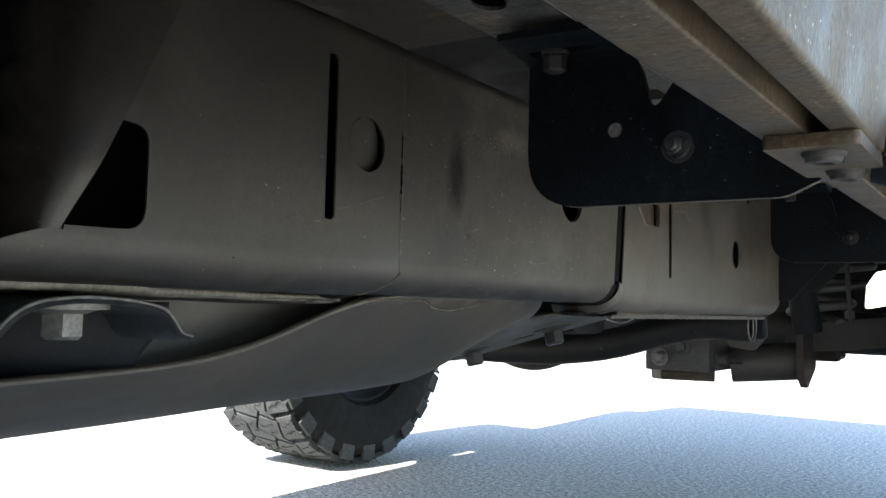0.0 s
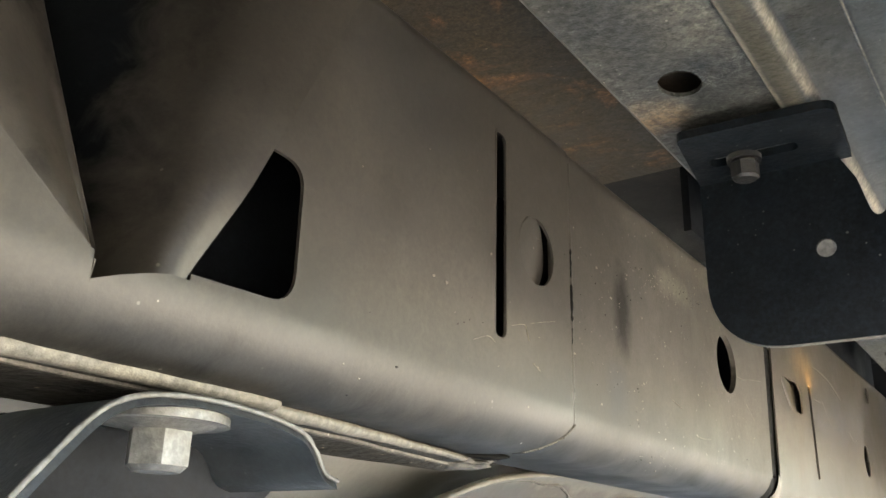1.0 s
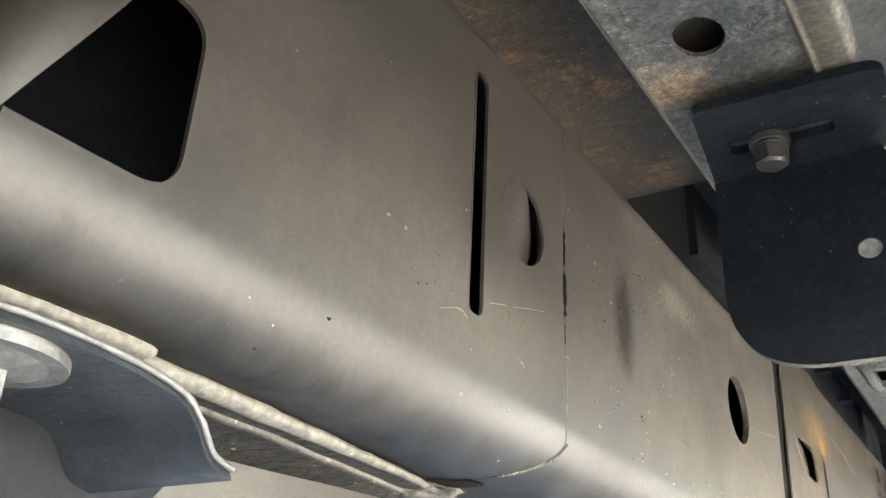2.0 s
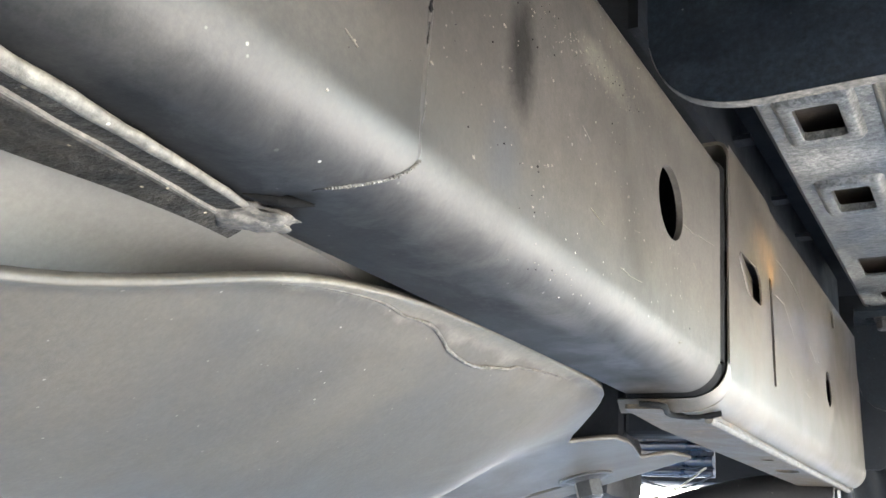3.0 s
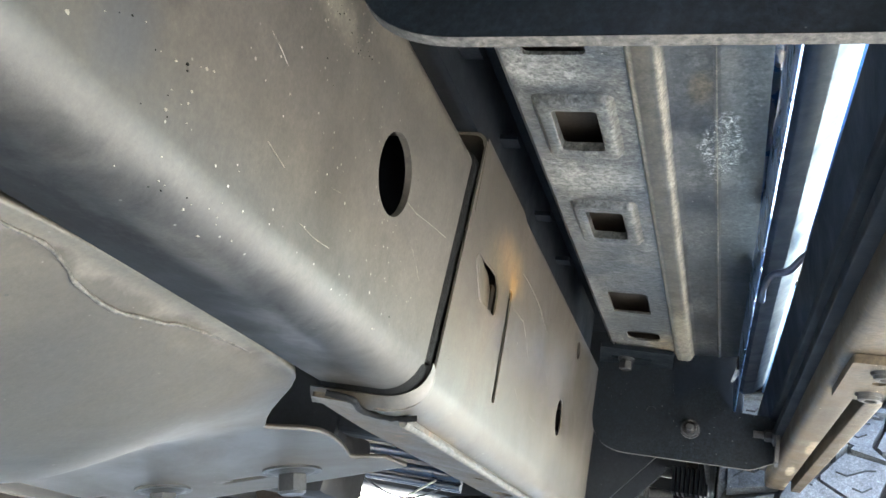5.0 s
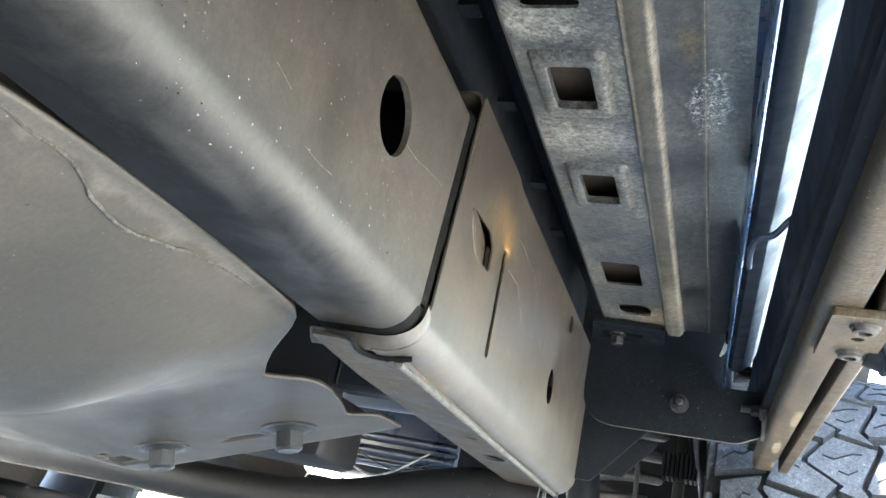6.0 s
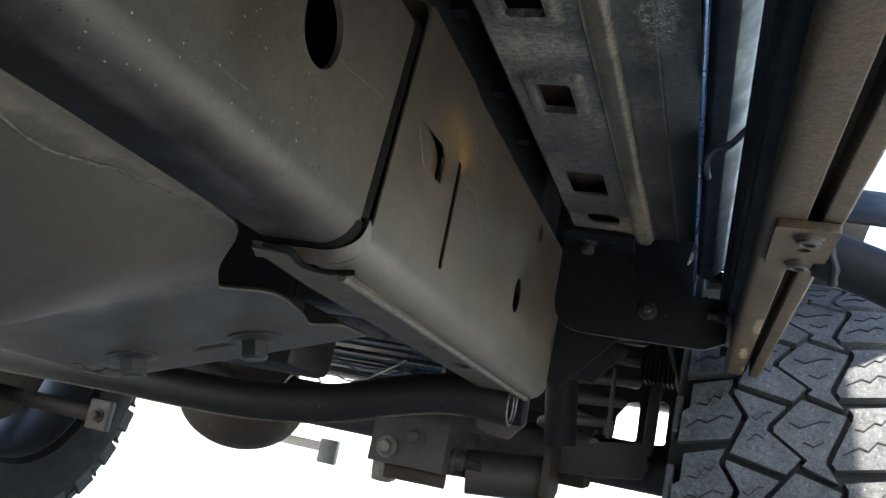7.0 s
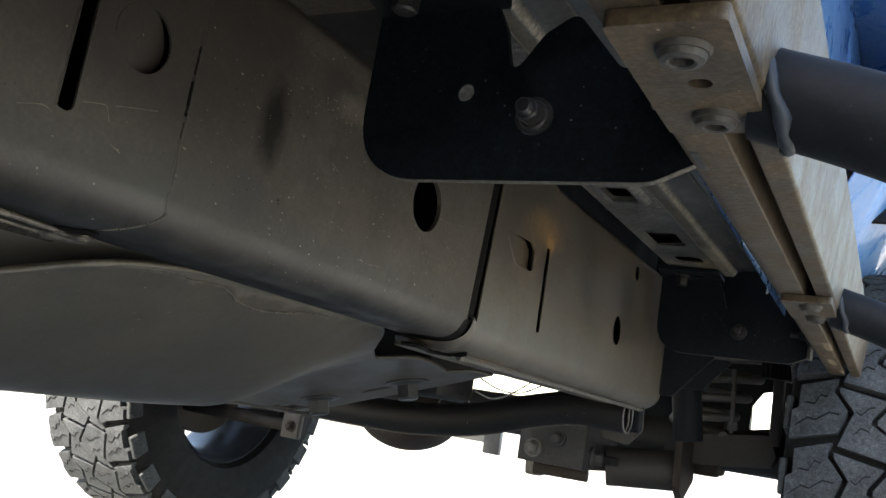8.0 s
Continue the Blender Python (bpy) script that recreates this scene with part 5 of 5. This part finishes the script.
def wheel(x_in, out, label, axle_y, group="rear wheels"):
    """A wheel whose inner side stands at x_in; out is the direction away from the vehicle."""
    cx = x_in + out * 0.155
    w = thing("wheel", (cx, axle_y, 0.0), label, "wheel", group)
    c = (cx, axle_y, AX_Z)
    bm = bmesh.new()
    side = [(-0.125, 0.232), (-0.150, 0.245), (-0.158, 0.28), (-0.160, 0.33), (-0.156, 0.365), (-0.150, 0.385), (-0.140, 0.394), (-0.10, 0.4015), (0, 0.403)]
    prof = [(x, r) for x, r in side] + [(-x, r) for x, r in reversed(side[:-1])]
    lathe(bm, prof, c, 72)
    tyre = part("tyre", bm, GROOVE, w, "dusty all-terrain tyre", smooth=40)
    edge_in, inner, centre, outer, edge_out = (lambda u: -0.150 if (u / PITCH) % 1.0 < 0.55 else -0.140), zigzag(-0.070, 0.013, 0.1), zigzag(0.0, 0.026, 0.55), zigzag(0.070, 0.013, 0.85), (lambda u: 0.150 if (u / PITCH) % 1.0 < 0.5 else 0.141)
    slits = ([(0.25, 0.15), (0.36, 0.34), (0.31, 0.48), (0.42, 0.66), (0.38, 0.84)], [(0.62, 0.18), (0.58, 0.36), (0.70, 0.54), (0.66, 0.68), (0.76, 0.84)])
    slants = ([(0.28, 0.25), (0.42, 0.45), (0.40, 0.6), (0.52, 0.8)], [(0.62, 0.2), (0.60, 0.4), (0.76, 0.6), (0.80, 0.75)])
    for low, high, skew, gap in ((edge_in, inner, 0.018, 0.0082), (inner, centre, -0.016, 0.0056), (centre, outer, -0.016, 0.0056), (outer, edge_out, 0.018, 0.0082)):
        bm = tread_block(low, high, skew, gap, slits if gap > 0.006 else slants)
        me = bpy.data.meshes.new("tread_block")
        bm.to_mesh(me)
        bm.free()
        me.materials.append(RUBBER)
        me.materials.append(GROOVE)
        for k in range(24):
            ob = new("tread_block", me)
            ob.parent = tyre
            ob.matrix_parent_inverse = tyre.matrix_world.inverted()
            ob.matrix_world = Matrix.Translation(c) @ Matrix.Rotation(2 * math.pi * k / 24, 4, "X")
    # shoulder lugs run down the side wall
    for sgn in (-1, 1):
        bm = bmesh.new()
        box(bm, min(sgn * 0.146, sgn * 0.1575), max(sgn * 0.146, sgn * 0.1575), -0.408, -0.362, -0.030, 0.030, 0.004)
        me = bpy.data.meshes.new("shoulder_lug")
        bm.to_mesh(me)
        bm.free()
        me.materials.append(RUBBER)
        for k in range(24):
            ob = new("shoulder_lug", me)
            ob.parent = tyre
            ob.matrix_parent_inverse = tyre.matrix_world.inverted()
            ob.matrix_world = Matrix.Translation(c) @ Matrix.Rotation(2 * math.pi * k / 24, 4, "X")
    bm = bmesh.new()
    o = out
    lathe(bm, [(-o * 0.128, 0.236), (-o * 0.132, 0.228), (-o * 0.122, 0.222), (-o * 0.10, 0.214), (-o * 0.02, 0.205), (o * 0.06, 0.212), (o * 0.122, 0.224), (o * 0.130, 0.236)], c, 64)
    solid(part("rim", bm, RIMMAT, w, "dark alloy rim barrel", smooth=40), 0.004, 0)
    bm = bmesh.new()
    for k in range(6):
        q = Matrix.Translation(c) @ Matrix.Rotation(2 * math.pi * k / 6, 4, "X")
        box(bm, min(o * 0.05, o * 0.09), max(o * 0.05, o * 0.09), -0.035, 0.035, 0.05, 0.214, 0.008, q)
    rod(bm, Vector(c) + Vector((o * 0.03, 0, 0)), Vector(c) + Vector((o * 0.09, 0, 0)), 0.08, seg=36)
    part("spokes", bm, RIMMAT, w, "six dark spokes", smooth=30)
    bm = bmesh.new()
    rod(bm, Vector(c) + Vector((-o * 0.03, 0, 0)), Vector(c) + Vector((-o * 0.005, 0, 0)), 0.165, seg=48)
    rod(bm, Vector(c) + Vector((-o * 0.06, 0, 0)), Vector(c) + Vector((o * 0.03, 0, 0)), 0.085, seg=36)
    part("brake_disc", bm, RUSTY, w, "rusty brake disc", smooth=40)
    return w


wheel(0.162, 1, "dusty all-terrain rear tyre, blocky tread partly in sun", AX_Y)
wheel(-1.335, -1, "far rear wheel with blocky tyre and dark rim", AX_Y)
# the front pair stays out of view, added to block light from ahead
wheel(0.205, 1, "unseen front wheel with blocky all-terrain tyre", AX_Y - 3.02, "front wheels")
wheel(-1.335, -1, "unseen front wheel with blocky all-terrain tyre", AX_Y - 3.02, "front wheels")

# ---- rear axle ----
axle = thing("rear_axle", (-0.6, AX_Y, 0.30), "dark rusty rear axle with round differential housing", "axle")
bm = bmesh.new()
rod(bm, (-1.42, AX_Y, AX_Z + 0.032), (0.20, AX_Y, AX_Z + 0.032), 0.046, seg=28)
part("axle_tube", bm, CHASSIS, axle, smooth=40)
bm = bmesh.new()
bmesh.ops.create_uvsphere(bm, u_segments=40, v_segments=24, radius=1.0)
for v in bm.verts:
    v.co = Vector((-0.76 + 0.130 * v.co.x, AX_Y - 0.03 + 0.16 * v.co.y, AX_Z + 0.010 + 0.108 * v.co.z))
part("differential", bm, RUSTY, axle, "rusty differential housing", smooth=60)
bm = bmesh.new()
rod(bm, (-0.03, AX_Y, AX_Z + 0.032), (0.0, AX_Y, AX_Z + 0.032), 0.058, seg=28)
box(bm, -0.05, 0.0, AX_Y - 0.07, AX_Y - 0.02, 0.39, 0.46, 0.006)
part("bracket_ear", bm, RUSTY, axle, "rusty bracket ear", smooth=30)

link = thing("control_arm", (-0.28, 1.95, 0.35), "lower control arm in a plain steel axle bracket", "control arm")
bm = bmesh.new()
for x in (-0.345, -0.215):
    box(bm, x, x + 0.008, 1.93, 2.14, 0.365, 0.450, 0.002)
box(bm, -0.345, -0.207, 1.925, 1.931, 0.364, 0.448, 0.002)
part("bracket", bm, DARKZINC, link, "plain steel bracket", smooth=30)
bolt(link, (-0.312, 1.925, 0.391), (0, -1, 0), 0.021, STEEL, 1.5)
bolt(link, (-0.264, 1.925, 0.416), (0, -1, 0), 0.020, DARKZINC, 1.5)
bolt(link, (-0.207, 1.97, 0.390), (1, 0.05, 0), 0.024, DARKZINC, 1.5, 0.030, "cross_bolt", "large nut on a threaded bolt end")
bm = bmesh.new()
rod(bm, (-0.335, 2.0, 0.352), (-0.225, 2.02, 0.353), 0.014, seg=20)
part("bushing", bm, RUSTY, link, "dusty bushing sleeve", smooth=40)
bm = bmesh.new()
rod(bm, (-0.20, 2.06, 0.378), (-0.055, 2.09, 0.392), 0.040, seg=24)
part("arm", bm, CHASSIS, link, "dark brown arm", smooth=40)
bm = bmesh.new()
plate(bm, rounded([(2.02, 0.455), (2.16, 0.455), (2.15, 0.375), (2.07, 0.335), (2.03, 0.36)], 0.012), [], lambda u, v, w: Vector((-0.058 + w, u, v)), 0.014)
part("end_flange", bm, RUSTY, link, "rusty end flange", smooth=30)
seat = thing("axle_bracket", (0.0, 2.14, 0.38), "dark rusty spring perch bracket on the axle tube", "bracket")
bm = bmesh.new()
plate(bm, rounded([(-0.10, 0.445), (-0.06, 0.468), (0.10, 0.490), (0.115, 0.45), (0.108, 0.428), (0.02, 0.416), (-0.08, 0.408), (-0.105, 0.42)], 0.008), [], lambda u, v, w: Vector((u, 2.12 + w, v)), 0.05)
part("perch", bm, CHASSIS, seat, "dark spring perch", smooth=30)
bm = bmesh.new()
box(bm, 0.098, 0.118, 2.12, 2.15, 0.47, 0.70, 0.004)
part("link_bar", bm, CHASSIS, seat, "upright dark bar beside the spring", smooth=30)
# metal beyond the axle, its sunlight put into the tube's pale colour
hitch = thing("tow_receiver", (-1.20, 3.44, 0.33), "steel receiver bracket behind the axle, sunlight in its pale colour", "tow bracket")
bm = bmesh.new()
box(bm, -1.34, -1.07, 3.40, 3.48, 0.338, 0.372, 0.004)
part("tube", bm, PALE, hitch, smooth=30)
bm = bmesh.new()
box(bm, -1.29, -1.25, 3.27, 3.41, 0.365, 0.62, 0.004)
part("stay", bm, CHASSIS, hitch, "dark stay up to the bumper")
bm = bmesh.new()
box(bm, -1.10, -1.03, 3.38, 3.41, 0.300, 0.385, 0.006)
part("end_plate", bm, STEEL, hitch, smooth=30)
bm = bmesh.new()
plate(bm, rounded([(-0.440, 0.380), (-0.395, 0.384), (-0.390, 0.330), (-0.405, 0.322), (-0.434, 0.323)], 0.006), [], lambda u, v, w: Vector((u, 2.2 + w, v)), 0.03)
part("lug", bm, STEEL, hitch, "grey hanging lug", smooth=30)

# ---- crossmember tube under the rail ----
cross = thing("crossmember_tube", (-0.3, 1.55, 0.40), "bent black crossmember tube below the rail", "crossmember")
bm = bmesh.new()
TUBE = smooth_path([(-1.2, 1.56, 0.400), (-0.83, 1.56, 0.408), (-0.62, 1.56, 0.411), (-0.44, 1.56, 0.411), (-0.34, 1.56, 0.418), (-0.257, 1.56, 0.432), (-0.179, 1.56, 0.455), (-0.103, 1.56, 0.471), (-0.026, 1.56, 0.470)], 8)
sweep(bm, TUBE, 0.0265, 28, caps=False)
rings = [[bm.verts.new((x, 1.56 + 0.0235 * math.cos(a), 0.470 + 0.0235 * math.sin(a))) for a in (2 * math.pi * k / 28 for k in range(28))] for x in (-0.026, -0.09)]
for k in range(28):
    bm.faces.new((rings[0][k], rings[0][(k + 1) % 28], rings[1][(k + 1) % 28], rings[1][k]))
bm.faces.new(rings[1])
part("tube", bm, BLACKTUBE, cross, "black bent tube, open at its end", smooth=60)
bm = bmesh.new()
sweep(bm, [p + Vector((0, -0.006 + 0.0008 * noise.noise((p.x * 30, 0, 0)), -0.0262)) for p in TUBE[:-6]], [0.0016 + 0.0004 * noise.noise((k * 0.6, 4, 0)) for k in range(len(TUBE) - 6)], 8)
part("weld_flange", bm, EDGE, cross, "pale scraped seam along the tube", smooth=60)
bm = bmesh.new()
sweep(bm, [(-0.0255, 1.56 + 0.025 * math.cos(a), 0.470 + 0.025 * math.sin(a)) for a in (2 * math.pi * k / 48 for k in range(49))], 0.0015, 8)
part("cut_end", bm, STEEL, cross, "bare cut rim of the open end", smooth=60)
bm = bmesh.new()
plate(bm, rounded([(-0.075, 0.50), (-0.012, 0.50), (-0.010, 0.452), (-0.030, 0.428), (-0.075, 0.434)], [0, 0, 0.008, 0.012, 0.012]), [], lambda u, v, w: Vector((u, 1.592 + w, v)), 0.004)
part("mount_tab", bm, CHASSIS, cross, "black mounting tab behind the tube", smooth=30)

wire = thing("wire_clip", (-0.03, 1.60, 0.45), "thin loop of bare wire hanging at the rail's end", "wire")
bm = bmesh.new()
sweep(bm, smooth_path([(-0.034, 1.565, 0.492), (-0.036, 1.56, 0.475), (-0.034, 1.56, 0.456), (-0.029, 1.56, 0.446), (-0.024, 1.56, 0.456), (-0.024, 1.56, 0.480), (-0.026, 1.565, 0.492)], 6), 0.0012, 8)
part("loop", bm, STEEL, wire)

# ---- spring and shock ----
coil = thing("coil_spring", (0.01, 2.10, 0.45), "dark coil spring over the rear axle", "coil spring")
bm = bmesh.new()
sweep(bm, [(0.018 - 0.5 * max(0.0, 0.125 - 0.0064 * a) + 0.056 * math.cos(a), 2.12 + 0.056 * math.sin(a), 0.475 + 0.0064 * a) for a in (0.2 * k for k in range(200))], 0.009, 10)
part("wire", bm, STEELDARK, coil, "dull dusty spring wire", smooth=60)
stop = thing("bump_stop", (0.11, 2.1, 0.60), "ribbed black rubber bump stop", "bump stop")
for k in range(8):
    bm = bmesh.new()
    box(bm, 0.078 + 0.008 * k, 0.083 + 0.008 * k, 2.08, 2.14, 0.600, 0.645, 0.001)
    part("rib", bm, BLACK, stop)
shock = thing("shock_absorber", (-0.045, 1.96, 0.40), "black shock absorber beside the spring", "shock absorber")
bm = bmesh.new()
rod(bm, (-0.030, 2.00, 0.455), (-0.042, 1.98, 0.57), 0.028, seg=28)
part("tube", bm, BLACK, shock, smooth=40)
bm = bmesh.new()
rod(bm, (-0.042, 1.96, 0.55), (-0.05, 1.92, 0.74), 0.032, seg=28)
part("dust_cover", bm, BLACK, shock, smooth=40)
link_rod = thing("sway_bar_link", (0.04, 2.0, 0.45), "thin zinc sway bar link with nut", "link rod")
bm = bmesh.new()
rod(bm, (0.045, 1.99, 0.60), (0.050, 1.99, 0.48), 0.004, seg=12)
rod(bm, (0.050, 1.99, 0.50), (0.050, 1.99, 0.485), 0.010, seg=6)
part("rod", bm, DARKZINC, link_rod, smooth=40)

# ---- small things behind the skid plate ----
bed = thing("bed_underside", (-0.65, 2.62, 0.54), "dark blue ribbed underside of the load bed", "load bed")
bm = bmesh.new()
box(bm, -0.95, -0.46, 2.63, 2.64, 0.577, 0.75, 0.003)
part("panel", bm, NAVY, bed, smooth=30)
for z, r in ((0.588, 0.008), (0.615, 0.014), (0.652, 0.012)):
    bm = bmesh.new()
    rod(bm, (-0.95, 2.62, z), (-0.46, 2.62, z), r, seg=24)
    part("rib", bm, NAVY, bed, smooth=50)
canister = thing("vapour_canister", (-0.31, 1.39, 0.44), "dark grey plastic canister above the crossmember", "canister")
bm = bmesh.new()
box(bm, -0.44, -0.232, 1.34, 1.46, 0.449, 0.53, 0.014)
part("case", bm, BLACKTUBE, canister, smooth=40)
bolt(canister, (-0.375, 1.365, 0.450), (0, -0.4, -1), 0.018, CHASSIS, 1.6)
track_bar = thing("track_bar", (-1.2, 2.14, 0.31), "dark track bar with a rusty end bracket", "track bar")
bm = bmesh.new()
rod(bm, (-1.45, 2.14, 0.334), (-1.06, 2.14, 0.332), 0.019, seg=20)
part("bar", bm, BLACKTUBE, track_bar, smooth=40)
bm = bmesh.new()
box(bm, -1.085, -1.03, 2.11, 2.13, 0.300, 0.365, 0.004)
part("end_bracket", bm, CHASSIS, track_bar, "rusty end bracket", smooth=30)
bolt(track_bar, (-1.055, 2.11, 0.330), (0, -1, 0), 0.016, RUSTY, 1.6)
pipe = thing("exhaust_pipe", (-0.29, 1.7, 0.48), "dark exhaust pipe crossing behind the crossmember", "pipe")
bm = bmesh.new()
sweep(bm, smooth_path([(-0.60, 1.74, 0.60), (-0.40, 1.72, 0.60), (-0.24, 1.70, 0.60), (-0.12, 1.72, 0.61), (-0.06, 1.85, 0.64)], 6), 0.026, 20)
part("tube", bm, CABLE, pipe, smooth=60)
for pts, mat, label in (([(-0.37, 1.60, 0.440), (-0.357, 1.60, 0.460), (-0.335, 1.60, 0.468), (-0.318, 1.60, 0.463), (-0.302, 1.60, 0.446)], PALE, "pale wire hanging behind the canister"),
                        ([(-0.302, 1.60, 0.474), (-0.27, 1.60, 0.466), (-0.24, 1.60, 0.476), (-0.20, 1.62, 0.510)], PALE, "pale wire running to the rail"),
                        ([(-0.31, 1.62, 0.50), (-0.27, 1.62, 0.484), (-0.23, 1.62, 0.482), (-0.19, 1.62, 0.50)], CABLE, "black cable behind the canister")):
    w = thing("cable", pts[0], label, "cable", "cables by the canister")
    bm = bmesh.new()
    sweep(bm, smooth_path(pts, 8), 0.0014, 8)
    part("strand", bm, mat, w, smooth=60)
strap_cable = thing("wiring_strap", (0.2, 1.12, 0.66), "black strap and thin wire between rocker and step", "cable")
bm = bmesh.new()
sweep(bm, smooth_path([(0.1905, 1.19, 0.66), (0.1905, 1.135, 0.652), (0.196, 1.125, 0.659), (0.207, 1.122, 0.662), (0.217, 1.115, 0.672), (0.224, 1.10, 0.672), (0.238, 1.05, 0.66)], 8), 0.0028, 8)
part("strap", bm, CABLE, strap_cable, smooth=60)
tag = thing("plastic_clip", (0.176, 1.44, 0.66), "small tan broken plastic clip on the sill", "clip")
bm = bmesh.new()
box(bm, 0.174, 0.180, 1.425, 1.445, 0.662, 0.676, 0.002)
part("clip_body", bm, RUSTY, tag)
bm = bmesh.new()
rod(bm, (0.177, 1.437, 0.664), (0.170, 1.450, 0.652), 0.004, 0.001, seg=10)
part("tail", bm, PALE, tag, smooth=40)
bm = bmesh.new()
plate(bm, rounded([(-0.02, 0.58), (0.10, 0.58), (0.056, 0.529), (-0.02, 0.529)], [0, 0.004, 0.004, 0]), [], lambda u, v, w: Vector((u, 1.66 + w, v)), 0.005)
part("rear_gusset", bm, BLACK, rail, "black rear gusset plate")
for pts in ([(0.481, 0.5335), (0.4925, 0.5375), (0.4985, 0.536)], [(0.513, 0.547), (0.5245, 0.550), (0.5275, 0.5465), (0.529, 0.543)], [(0.531, 0.552), (0.543, 0.5555), (0.556, 0.559)], [(0.533, 0.533), (0.5395, 0.5305)],
            [(0.862, 0.586), (0.880, 0.5865), (0.897, 0.5895), (0.931, 0.594)], [(1.126, 0.643), (1.155, 0.643), (1.196, 0.640), (1.225, 0.634), (1.248, 0.629)], [(0.758, 0.5275), (0.772, 0.527), (0.788, 0.5285)], [(0.719, 0.545), (0.735, 0.542)], [(1.112, 0.608), (1.150, 0.609)]):
    bm = bmesh.new()
    x = 0.0018 if pts[0][0] < 0.57 else 0.0002 if pts[0][0] < 0.94 else 0.0022
    line = smooth_path([(x, y, z) for y, z in pts], 6)
    rows = [[bm.verts.new(p + Vector((0, 0, d * (0.7 + 0.6 * noise.noise((i * 0.7, 0, 0)))))) for d in (-0.00016, 0.00016)] for i, p in enumerate(line)]
    for p, q in zip(rows, rows[1:]):
        bm.faces.new((p[0], p[1], q[1], q[0]))
    solid(part("scratch", bm, CHIP, rail, "light scratch"), 0.0004, 1.0)
